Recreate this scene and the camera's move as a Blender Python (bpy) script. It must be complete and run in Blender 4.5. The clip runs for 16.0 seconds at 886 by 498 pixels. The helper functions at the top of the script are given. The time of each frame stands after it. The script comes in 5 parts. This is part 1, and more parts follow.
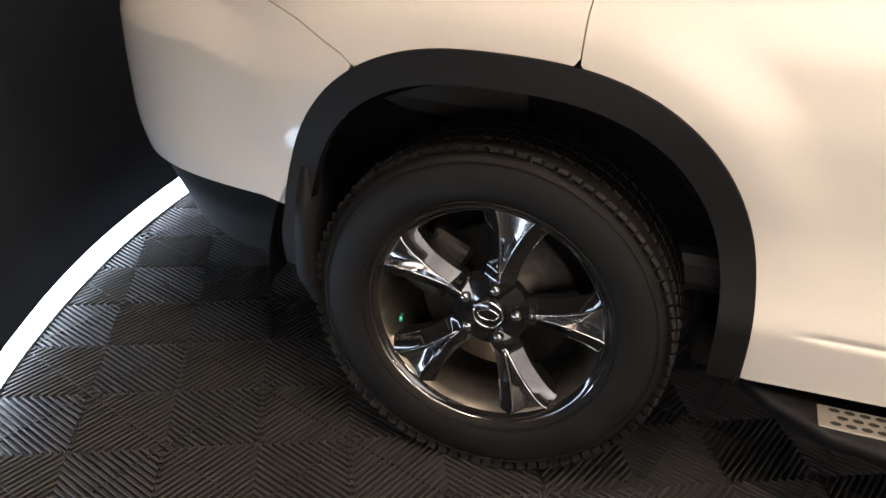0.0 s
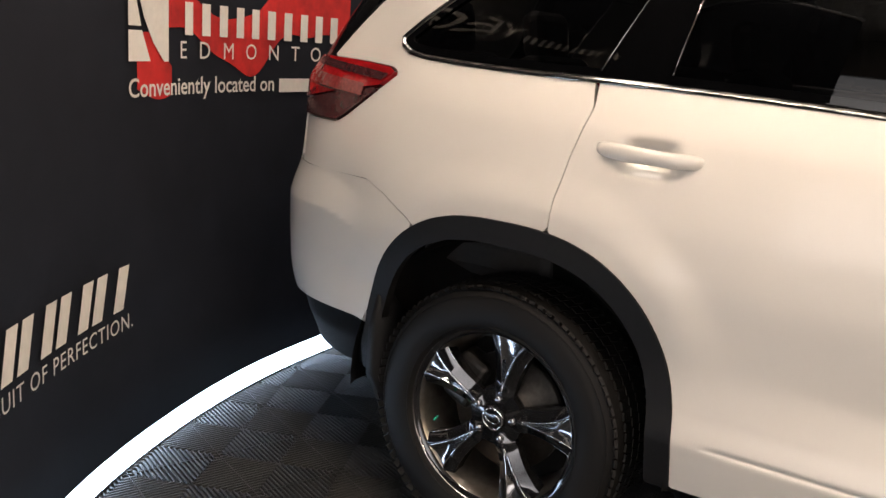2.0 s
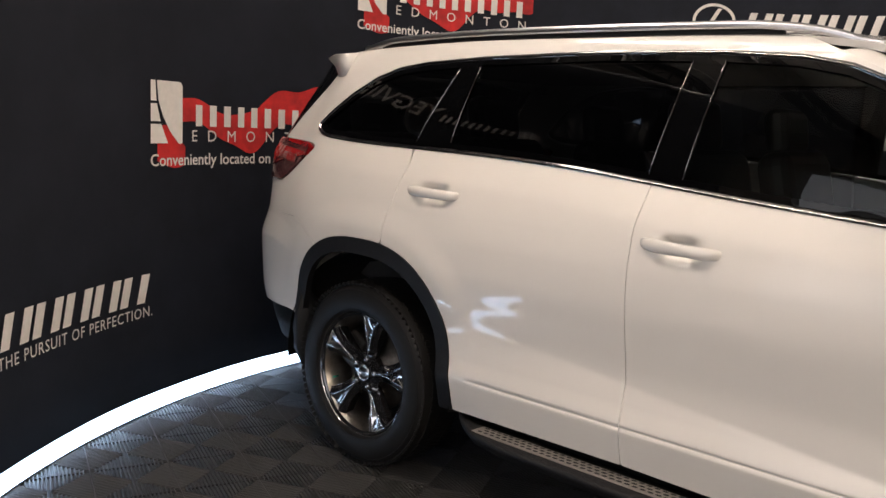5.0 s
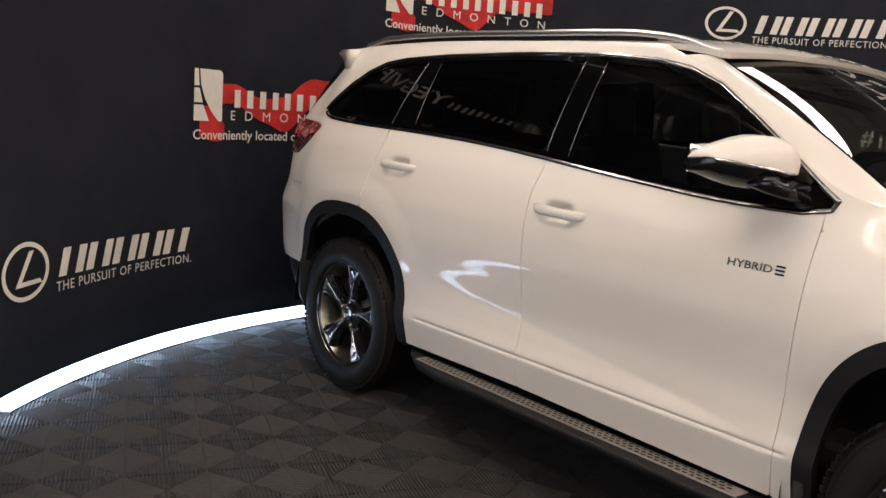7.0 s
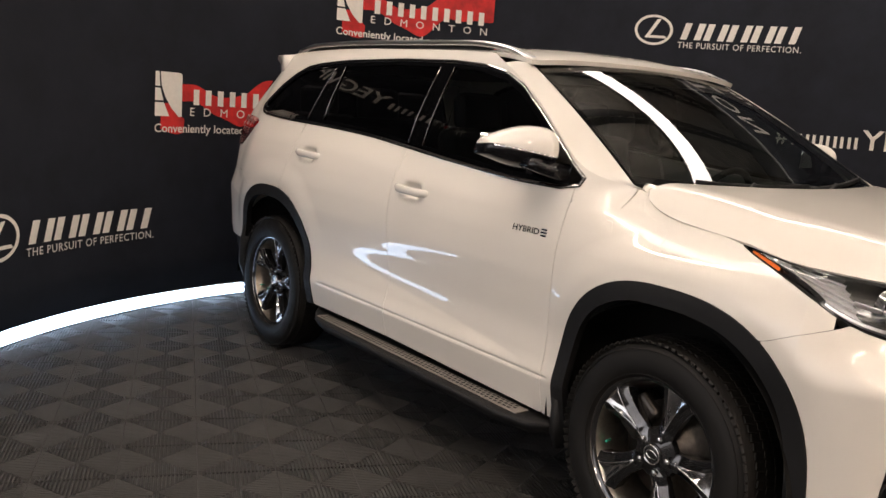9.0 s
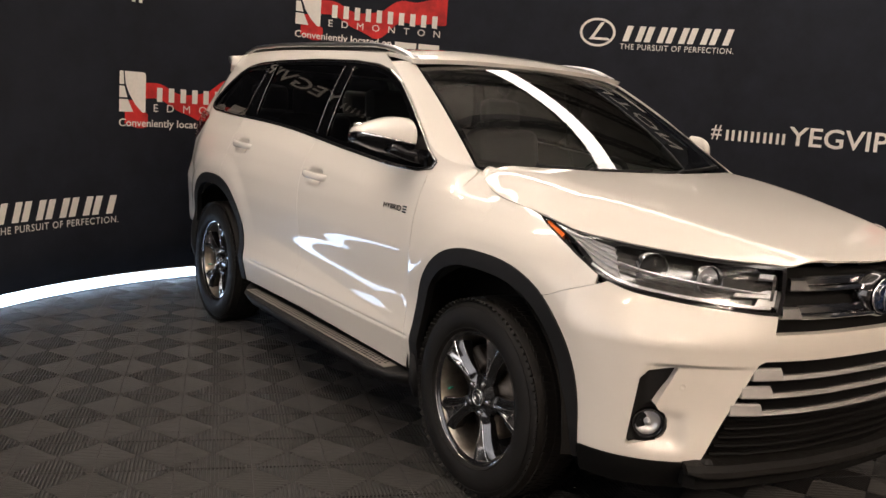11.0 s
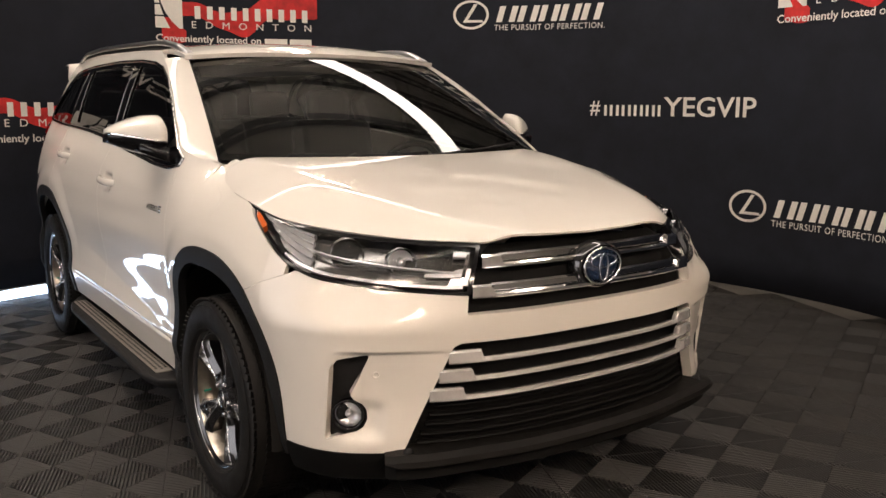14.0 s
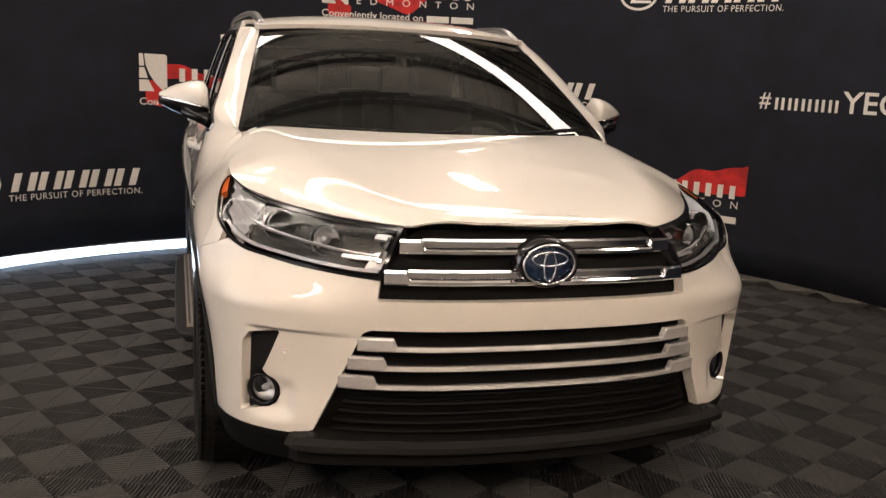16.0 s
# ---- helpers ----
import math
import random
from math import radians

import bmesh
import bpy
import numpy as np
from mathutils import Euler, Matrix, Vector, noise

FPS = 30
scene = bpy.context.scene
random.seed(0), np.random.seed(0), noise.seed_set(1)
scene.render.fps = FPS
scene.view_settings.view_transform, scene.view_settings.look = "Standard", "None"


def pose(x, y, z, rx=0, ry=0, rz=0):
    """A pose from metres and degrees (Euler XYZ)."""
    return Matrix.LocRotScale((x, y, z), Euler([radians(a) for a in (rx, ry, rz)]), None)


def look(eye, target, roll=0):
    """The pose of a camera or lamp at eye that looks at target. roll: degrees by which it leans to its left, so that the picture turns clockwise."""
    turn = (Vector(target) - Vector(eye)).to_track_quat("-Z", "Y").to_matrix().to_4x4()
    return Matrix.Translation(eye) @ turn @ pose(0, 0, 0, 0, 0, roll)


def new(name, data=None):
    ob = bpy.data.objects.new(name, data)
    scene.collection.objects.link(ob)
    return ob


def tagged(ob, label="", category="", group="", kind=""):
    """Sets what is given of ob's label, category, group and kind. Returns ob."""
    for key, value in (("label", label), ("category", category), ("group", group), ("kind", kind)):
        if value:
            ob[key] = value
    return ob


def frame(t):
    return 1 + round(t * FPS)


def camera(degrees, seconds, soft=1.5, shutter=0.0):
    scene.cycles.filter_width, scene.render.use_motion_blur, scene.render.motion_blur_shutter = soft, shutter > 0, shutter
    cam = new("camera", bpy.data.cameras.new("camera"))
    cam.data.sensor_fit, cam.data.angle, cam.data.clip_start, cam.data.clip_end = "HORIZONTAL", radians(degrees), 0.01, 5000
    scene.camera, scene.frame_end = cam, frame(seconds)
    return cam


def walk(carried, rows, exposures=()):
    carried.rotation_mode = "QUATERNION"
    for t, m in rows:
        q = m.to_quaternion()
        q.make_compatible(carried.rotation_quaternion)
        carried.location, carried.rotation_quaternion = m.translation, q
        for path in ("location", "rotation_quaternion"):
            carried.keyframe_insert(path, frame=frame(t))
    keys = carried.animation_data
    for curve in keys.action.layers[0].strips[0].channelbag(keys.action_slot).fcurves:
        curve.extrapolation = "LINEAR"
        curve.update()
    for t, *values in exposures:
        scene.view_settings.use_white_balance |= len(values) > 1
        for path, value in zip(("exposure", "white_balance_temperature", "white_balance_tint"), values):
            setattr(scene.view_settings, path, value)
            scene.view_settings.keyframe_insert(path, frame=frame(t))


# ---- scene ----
cam = camera(53.7, 16.0)
PATH = [
    (0, (0.346, -2.37, 1.32), (-0.169, -0.684, 0.375), 2.6),
    (0.5, (0.426, -2.406, 1.324), (-0.233, -0.735, 0.446), 3.0),
    (1, (0.546, -2.556, 1.334), (-0.204, -0.851, 0.606), 3.3),
    (1.5, (0.761, -2.74, 1.345), (-0.118, -1.035, 0.777), 3.3),
    (2, (1.068, -2.829, 1.333), (-0.003, -1.201, 0.883), 4.1),
    (2.5, (1.336, -2.983, 1.337), (0.202, -1.372, 0.992), 3.2),
    (3, (1.56, -3.146, 1.333), (0.408, -1.539, 1.035), 2.9),
    (3.5, (1.851, -3.149, 1.361), (0.631, -1.595, 1.051), 4.1),
    (4, (2.108, -3.146, 1.362), (0.825, -1.64, 1.071), 4.0),
    (6.5, (3.245, -3.25, 1.375), (1.771, -1.934, 1.065), 2.9),
    (7, (3.499, -3.208, 1.375), (1.974, -1.953, 1.064), 4.0),
    (7.5, (3.762, -3.146, 1.391), (2.21, -1.926, 1.071), 3.5),
    (8, (4.01, -3.176, 1.39), (2.446, -1.972, 1.066), 2.5),
    (8.5, (4.25, -3.172, 1.408), (2.682, -1.97, 1.096), 3.3),
    (9, (4.504, -3.064, 1.41), (2.919, -1.887, 1.093), 4.2),
    (9.2, (4.571, -3.024, 1.395), (2.975, -1.86, 1.08), 3.9),
    (11.3, (5.405, -2.803, 1.423), (3.773, -1.691, 1.108), 4.1),
    (11.5, (5.489, -2.793, 1.411), (3.859, -1.674, 1.105), 3.6),
    (12, (5.636, -2.733, 1.44), (4.045, -1.561, 1.134), 2.7),
    (12.5, (5.734, -2.577, 1.439), (4.174, -1.365, 1.124), 2.6),
    (13, (5.803, -2.386, 1.435), (4.236, -1.19, 1.097), 2.0),
    (13.5, (5.777, -2.165, 1.412), (4.193, -0.993, 1.067), 0.8),
    (14, (5.737, -1.949, 1.425), (4.107, -0.838, 1.095), 0.3),
    (14.5, (5.837, -1.717, 1.418), (4.133, -0.73, 1.069), 1.4),
    (15, (5.938, -1.477, 1.43), (4.191, -0.584, 1.042), 2.3),
    (15.5, (5.943, -1.236, 1.402), (4.135, -0.464, 1.032), 3.6),
    (16, (6.012, -1.002, 1.419), (4.136, -0.421, 1.041), 2.8),
]
# the phone opens its exposure on the dark wheel and closes it as the white car fills the view
EXPOSURE = [(0, 0.86, 6900, 10), (1.0, 0.76, 6900, 10), (2.5, 0.29, 6250, 10), (4.0, 0.13, 6100, 10), (6.5, 0.09, 6150, 10), (8.5, 0.10, 6300, 10), (12.5, 0.07, 6350, 10), (16.0, 0.08, 6380, 10)]
walk(cam, [(t, look(eye, target, roll)) for t, eye, target, roll in PATH], EXPOSURE)
import collections

# world: the hall round the booth is dark; a trace of grey stands for its far lamps
world = bpy.data.worlds.new("hall")
world.use_nodes = True
world.node_tree.nodes["Background"].inputs[0].default_value = (0.9, 0.85, 0.8, 1)
world.node_tree.nodes["Background"].inputs[1].default_value = 0.01
scene.world = world

CX, CY, RW = 2.1, 0.08, 3.43          # the round booth: centre and radius of the cloth
WALL_LOW, WALL_TOP = 0.085, 3.22
RING_X, RING_Y, RING_R, RING_Z, RING_W = 1.74, 0.20, 2.88, 4.6, 0.37

# ---- small tools ----


def pchip(xs, ys):
    xs, ys = np.array(xs, float), np.array(ys, float)
    h, d = np.diff(xs), np.diff(ys) / np.diff(xs)
    m = np.zeros(len(xs))
    for i in range(1, len(xs) - 1):
        if d[i - 1] * d[i] > 0:
            a, b = 2 * h[i] + h[i - 1], h[i] + 2 * h[i - 1]
            m[i] = (a + b) / (a / d[i - 1] + b / d[i])
    m[0], m[-1] = d[0], d[-1]

    def f(x):
        x = np.clip(np.asarray(x, float), xs[0], xs[-1])
        k = np.clip(np.searchsorted(xs, x, side="right") - 1, 0, len(xs) - 2)
        t = (x - xs[k]) / h[k]
        return (ys[k] * (1 + 2 * t) * (1 - t) ** 2 + m[k] * h[k] * t * (1 - t) ** 2
                + ys[k + 1] * t * t * (3 - 2 * t) + m[k + 1] * h[k] * t * t * (t - 1))
    return f


def smooth(a, b, x):
    t = np.clip((np.asarray(x, float) - a) / (b - a), 0, 1)
    return t * t * (3 - 2 * t)


def bell(u, v, cu, cv, wu, wv):
    return np.exp(-(((u - cu) / wu) ** 2 + ((v - cv) / wv) ** 2))


def polygon(points):
    """Signed distance to a closed polygon, negative inside."""
    pts = np.array(points, float)

    def f(u, v):
        best = np.full(np.shape(u), 1e9)
        inside = np.zeros(np.shape(u), bool)
        for (ax, ay), (bx, by) in zip(pts, np.roll(pts, -1, 0)):
            ex, ey, wx, wy = bx - ax, by - ay, u - ax, v - ay
            t = np.clip((wx * ex + wy * ey) / (ex * ex + ey * ey), 0, 1)
            best = np.minimum(best, np.hypot(wx - ex * t, wy - ey * t))
            with np.errstate(divide="ignore", invalid="ignore"):
                cross = (ay > v) != (by > v)
                inside ^= cross & (u < (bx - ax) * (v - ay) / (by - ay + 1e-12) + ax)
        return np.where(inside, -best, best)
    return f


def both(*fs):
    return lambda u, v: np.maximum.reduce([f(u, v) for f in fs])


def minus(f, *gs):
    return lambda u, v: np.maximum.reduce([f(u, v)] + [-g(u, v) for g in gs])


def grown(f, d):
    return lambda u, v: f(u, v) - d


def link(name, bm_or_mesh, material, parent=None, label=""):
    if isinstance(bm_or_mesh, bmesh.types.BMesh):
        mesh = bpy.data.meshes.new(name)
        bm_or_mesh.to_mesh(mesh)
        bm_or_mesh.free()
    else:
        mesh = bm_or_mesh
    if material and not mesh.materials:
        mesh.materials.append(material)
    ob = new(name, mesh)
    if parent:
        ob.parent = parent
    if label:
        ob["label"] = label
    return ob


part = link


def thing(name, label, category, group="", kind="", at=(0, 0, 0)):
    ob = new(name)
    ob.location = at
    ob.empty_display_size = 0.1
    return tagged(ob, label, category, group, kind)


def patch_mesh(name, surf, u0, u1, v0, v1, nu, nv, inside=None, rim=0.0, flip=False, push=0.0, mirror=False, one=False):
    """A mesh of surf(u, v) where inside(u, v) < 0, its edge cut clean, with a turned-in rim."""
    us, vs = np.linspace(u0, u1, nu + 1), np.linspace(v0, v1, nv + 1)
    U, V = np.meshgrid(us, vs, indexing="ij")
    F = inside(U, V) if inside else np.full(U.shape, -1.0)
    F = np.where(np.abs(F) < 1e-7, -1e-7, F)
    index, uv, faces = {}, [], []

    def corner(i, j):
        key = (i, j)
        if key not in index:
            index[key] = len(uv)
            uv.append((us[i], vs[j]))
        return index[key]

    def crossing(a, b):
        key = (min(a, b), max(a, b))
        if key not in index:
            fa, fb = F[a], F[b]
            t = fa / (fa - fb)
            index[key] = len(uv)
            uv.append((us[a[0]] + t * (us[b[0]] - us[a[0]]), vs[a[1]] + t * (vs[b[1]] - vs[a[1]])))
        return index[key]

    live = F < 0
    any_live = live[:-1, :-1] | live[1:, :-1] | live[1:, 1:] | live[:-1, 1:]
    for i, j in np.argwhere(any_live):
        i, j = int(i), int(j)
        ring = [(i, j), (i + 1, j), (i + 1, j + 1), (i, j + 1)]
        face = []
        for a, b in zip(ring, ring[1:] + ring[:1]):
            if live[a]:
                face.append(corner(*a))
            if live[a] != live[b]:
                face.append(crossing(a, b))
        if len(face) > 2:
            faces.append(face)
    if one:                              # keep the largest connected piece only
        root = list(range(len(uv)))

        def find(k):
            while root[k] != k:
                root[k] = root[root[k]]
                k = root[k]
            return k
        for f in faces:
            for k in f[1:]:
                root[find(k)] = find(f[0])
        tally = collections.Counter(find(f[0]) for f in faces)
        best = tally.most_common(1)[0][0]
        faces = [f for f in faces if find(f[0]) == best]
        used = sorted({k for f in faces for k in f})
        where = {k: i for i, k in enumerate(used)}
        faces, uv = [[where[k] for k in f] for f in faces], [uv[k] for k in used]
    uv = np.array(uv)
    e = 2e-3
    pts = surf(uv[:, 0], uv[:, 1])
    nor = np.cross(surf(uv[:, 0] + e, uv[:, 1]) - surf(uv[:, 0] - e, uv[:, 1]), surf(uv[:, 0], uv[:, 1] + e) - surf(uv[:, 0], uv[:, 1] - e))
    nor /= np.linalg.norm(nor, axis=1, keepdims=True) + 1e-12
    if flip:
        nor, faces = -nor, [f[::-1] for f in faces]
    pts = pts + nor * push
    count, out_p, out_n = {}, [pts], [nor]
    if rim:
        for f in faces:
            for a, b in zip(f, f[1:] + f[:1]):
                count[(a, b)] = count.get((a, b), 0) + 1
        edge = [(a, b) for a, b in count if (b, a) not in count]
        base = len(pts)
        ra, rn, more = [], [], []
        for a, b in edge:
            k = base + len(ra)
            side = np.cross(pts[b] - pts[a], nor[a])
            side /= np.linalg.norm(side) + 1e-12
            ra += [pts[a], pts[b], pts[b] - nor[b] * rim, pts[a] - nor[a] * rim]
            rn += [side] * 4
            more.append([k, k + 3, k + 2, k + 1])
        faces = faces + more
        out_p.append(np.array(ra).reshape(-1, 3))
        out_n.append(np.array(rn).reshape(-1, 3))
    P, N = np.concatenate(out_p), np.concatenate(out_n)
    if mirror:
        P, N, faces = P * (1, -1, 1), N * (1, -1, 1), [f[::-1] for f in faces]
    mesh = bpy.data.meshes.new(name)
    mesh.from_pydata(P.tolist(), [], faces)
    mesh.polygons.foreach_set("use_smooth", [True] * len(mesh.polygons))
    mesh.normals_split_custom_set_from_vertices(N.tolist())
    return mesh


def box(bm, size, m=None, bevel=0.0, seg=2):
    """A bevelled box added to bm."""
    made = bmesh.ops.create_cube(bm, size=1.0, matrix=Matrix.Diagonal((*size, 1)))
    verts = made["verts"]
    if bevel:
        edges = list({e for v in verts for e in v.link_edges})
        verts = list({v for f in bmesh.ops.bevel(bm, geom=edges, offset=bevel, segments=seg, affect="EDGES", profile=0.5)["faces"] for v in f.verts} | {v for v in verts if v.is_valid})
    if m is not None:
        bmesh.ops.transform(bm, matrix=m, verts=verts)
    return verts


def lathe(bm, profile, seg=48, axis="y", m=None, closed=False):
    """Turns (radius, along) points round an axis."""
    rings = []
    for r, a in profile:
        ring = []
        for k in range(seg):
            t = 2 * math.pi * k / seg
            p = (r * math.cos(t), a, r * math.sin(t)) if axis == "y" else ((a, r * math.cos(t), r * math.sin(t)) if axis == "x" else (r * math.cos(t), r * math.sin(t), a))
            ring.append(bm.verts.new(m @ Vector(p) if m else p))
        rings.append(ring)
    pairs = list(zip(rings, rings[1:])) + ([(rings[-1], rings[0])] if closed else [])
    for a, b in pairs:
        for k in range(seg):
            bm.faces.new((a[k], a[(k + 1) % seg], b[(k + 1) % seg], b[k])).smooth = True
    return rings


def sweep(bm, points, section, up=(0, 0, 1), closed=False, cap=True):
    """A section of (side, up) points carried along a line of points."""
    pts = [Vector(p) for p in points]
    rings = []
    for i, p in enumerate(pts):
        a = pts[i - 1] if (i or closed) else p
        b = pts[(i + 1) % len(pts)] if (i < len(pts) - 1 or closed) else p
        t = (b - a).normalized()
        side = t.cross(Vector(up)).normalized()
        top = side.cross(t)
        rings.append([bm.verts.new(p + side * s + top * u) for s, u in section])
    n = len(section)
    pairs = list(zip(rings, rings[1:])) + ([(rings[-1], rings[0])] if closed else [])
    for a, b in pairs:
        for k in range(n):
            bm.faces.new((a[k], a[(k + 1) % n], b[(k + 1) % n], b[k])).smooth = True
    if cap and not closed:
        bm.faces.new(rings[0][::-1])
        bm.faces.new(rings[-1])
    bmesh.ops.recalc_face_normals(bm, faces=bm.faces[:])


def circle(r, n=10, ry=None):
    return [(r * math.cos(2 * math.pi * k / n), (ry or r) * math.sin(2 * math.pi * k / n)) for k in range(n)]


def loft(bm, rings, cap=True, smooth_faces=True):
    made = [[bm.verts.new(p) for p in ring] for ring in rings]
    n = len(made[0])
    for a, b in zip(made, made[1:]):
        for k in range(n):
            bm.faces.new((a[k], a[(k + 1) % n], b[(k + 1) % n], b[k])).smooth = smooth_faces
    if cap:
        bm.faces.new(made[0][::-1]).smooth = smooth_faces
        bm.faces.new(made[-1]).smooth = smooth_faces
    bmesh.ops.recalc_face_normals(bm, faces=bm.faces[:])


# ---- materials ----


def material(name, color, rough=0.5, metal=0.0, coat=0.0, noise_scale=0.0, vary=0.0, bump=0.0, bump_scale=200.0, rough_vary=0.0, spec=0.5, coat_rough=0.045, coat_ior=1.5):
    m = bpy.data.materials.new(name)
    m.use_nodes = True
    nt = m.node_tree
    b = nt.nodes["Principled BSDF"]
    b.inputs["Base Color"].default_value = (*color, 1)
    b.inputs["Roughness"].default_value = rough
    b.inputs["Metallic"].default_value = metal
    b.inputs["Coat Weight"].default_value = coat
    b.inputs["Coat Roughness"].default_value = coat_rough
    b.inputs["Coat IOR"].default_value = coat_ior
    b.inputs["Specular IOR Level"].default_value = spec
    if noise_scale or bump:
        co = nt.nodes.new("ShaderNodeTexCoord")
    if noise_scale:
        n = nt.nodes.new("ShaderNodeTexNoise")
        n.inputs["Scale"].default_value = noise_scale
        n.inputs["Detail"].default_value = 6
        n.inputs["Roughness"].default_value = 0.65
        nt.links.new(co.outputs["Object"], n.inputs["Vector"])
        ramp = nt.nodes.new("ShaderNodeMapRange")
        ramp.inputs[1].default_value, ramp.inputs[2].default_value = 0.3, 0.7
        ramp.inputs[3].default_value, ramp.inputs[4].default_value = 1 - vary, 1 + vary
        nt.links.new(n.outputs["Fac"], ramp.inputs[0])
        mix = nt.nodes.new("ShaderNodeVectorMath")
        mix.operation = "SCALE"
        mix.inputs[0].default_value = color
        nt.links.new(ramp.outputs[0], mix.inputs["Scale"])
        nt.links.new(mix.outputs[0], b.inputs["Base Color"])
        if rough_vary:
            r2 = nt.nodes.new("ShaderNodeMapRange")
            r2.inputs[1].default_value, r2.inputs[2].default_value = 0.3, 0.7
            r2.inputs[3].default_value, r2.inputs[4].default_value = max(0, rough - rough_vary), min(1, rough + rough_vary)
            nt.links.new(n.outputs["Fac"], r2.inputs[0])
            nt.links.new(r2.outputs[0], b.inputs["Roughness"])
    if bump:
        n2 = nt.nodes.new("ShaderNodeTexNoise")
        n2.inputs["Scale"].default_value = bump_scale
        n2.inputs["Detail"].default_value = 3
        nt.links.new(co.outputs["Object"], n2.inputs["Vector"])
        bp = nt.nodes.new("ShaderNodeBump")
        bp.inputs["Strength"].default_value = bump
        bp.inputs["Distance"].default_value = 0.002
        nt.links.new(n2.outputs["Fac"], bp.inputs["Height"])
        nt.links.new(bp.outputs[0], b.inputs["Normal"])
    return m


def glass(name, tint, ior=1.5, rough=0.0):
    """Thin pane: a clear or tinted look-through with a mirror gloss by Fresnel."""
    m = bpy.data.materials.new(name)
    m.use_nodes = True
    nt = m.node_tree
    nt.nodes.remove(nt.nodes["Principled BSDF"])
    out = nt.nodes["Material Output"]
    t, g, f, mix = (nt.nodes.new(k) for k in ("ShaderNodeBsdfTransparent", "ShaderNodeBsdfGlossy", "ShaderNodeFresnel", "ShaderNodeMixShader"))
    t.inputs[0].default_value = (*tint, 1)
    g.inputs["Roughness"].default_value = rough
    f.inputs[0].default_value = ior
    nt.links.new(f.outputs[0], mix.inputs[0])
    nt.links.new(t.outputs[0], mix.inputs[1])
    nt.links.new(g.outputs[0], mix.inputs[2])
    nt.links.new(mix.outputs[0], out.inputs[0])
    return m


def lamp_material(name, color, strength):
    m = bpy.data.materials.new(name)
    m.use_nodes = True
    b = m.node_tree.nodes["Principled BSDF"]
    b.inputs["Base Color"].default_value = (0.8, 0.8, 0.8, 1)
    b.inputs["Emission Color"].default_value = (*color, 1)
    b.inputs["Emission Strength"].default_value = strength
    return m


PAINT = material("pearl_white_paint", (0.630, 0.598, 0.546), 0.45, 0.06, 1.0, 900, 0.035, spec=0.25, coat_rough=0.004, coat_ior=1.385)
TRIM = material("black_textured_plastic", (0.0052, 0.0052, 0.0057), 0.6, 0, 0, 60, 0.2, 0.35, 900, spec=0.26)
GLOSS_BLACK = material("gloss_black", (0.005, 0.005, 0.006), 0.12, 0, 0.0, 30, 0.2, spec=0.4)
BELT_CHROME = material("belt_chrome", (0.30, 0.29, 0.28), 0.10, 1.0, 0, 40, 0.05)
CHROME = material("chrome", (0.82, 0.82, 0.83), 0.07, 1.0, 0, 40, 0.04)
SILVER = material("silver_painted_plastic", (0.60, 0.585, 0.57), 0.25, 0.65, 0.3, 80, 0.05)
PIANO = material("piano_black", (0.0012, 0.0012, 0.0013), 0.01, 0, 0, 30, 0.2)
LAMP_SILVER = material("lamp_silver", (0.66, 0.66, 0.68), 0.30, 0.6, 0, 50, 0.08)
MESH = material("black_grille_mesh", (0.003, 0.003, 0.003), 0.7, 0, 0, 60, 0.3, 0.3, 400, spec=0.12)
LAMP_DARK = material("lamp_smoke", (0.17, 0.166, 0.162), 0.18, 0.8, 0, 50, 0.1)
PLATE = material("brushed_alloy_plate", (0.25, 0.23, 0.205), 0.42, 0.4, 0, 80, 0.1)
SATIN = material("satin_silver", (0.55, 0.55, 0.57), 0.28, 1.0, 0, 80, 0.08)
DARK_CHROME = material("dark_chrome", (0.42, 0.42, 0.43), 0.15, 1.0, 0, 30, 0.1)
WEDGE = material("smoked_chrome", (0.42, 0.42, 0.43), 0.15, 1.0, 0, 30, 0.1)
RIM_DARK = material("black_chrome", (0.08, 0.08, 0.084), 0.09, 0.9, 0.4, 30, 0.15)
BARREL = material("wheel_barrel_grey", (0.34, 0.31, 0.27), 0.28, 0.95, 0, 25, 0.25)
RUBBER = material("tyre_rubber", (0.0068, 0.0063, 0.0058), 0.6, 0, 0, 18, 0.35, 0.3, 400, 0.1, spec=0.22)
LINER = material("wheel_well_felt", (0.007, 0.0068, 0.0065), 0.95, 0, 0, 50, 0.3, 0.5, 300, spec=0.15)
DISC = material("brake_iron", (0.07, 0.063, 0.056), 0.4, 0.9, 0, 60, 0.25)
LEDGE = material("dusty_black_plastic", (0.0055, 0.005, 0.0045), 0.55, 0, 0, 25, 0.3, 0.3, 700, 0.1, spec=0.18)
FROST = material("frosted_lens", (0.17, 0.022, 0.022), 0.18, 0, 0.8, 120, 0.3)
TINT = glass("privacy_glass", (0.095, 0.098, 0.102))
WINDOW = glass("front_door_glass", (0.50, 0.54, 0.52))
SCREEN = glass("windscreen_glass", (0.42, 0.475, 0.445), 1.7)
LENS = glass("clear_lens", (0.93, 0.94, 0.95), 1.24)
RED = material("red_lens", (0.30, 0.005, 0.007), 0.12, 0, 0.9, 60, 0.25)
DARK_RED = material("smoked_lens", (0.05, 0.012, 0.014), 0.25, 0, 0.15, 60, 0.2)
AMBER = material("amber_reflector", (0.75, 0.16, 0.03), 0.2, 0, 1.0, 200, 0.25)
SEATS = material("dark_leather", (0.03, 0.029, 0.028), 0.5, 0, 0, 40, 0.2, 0.2, 300)
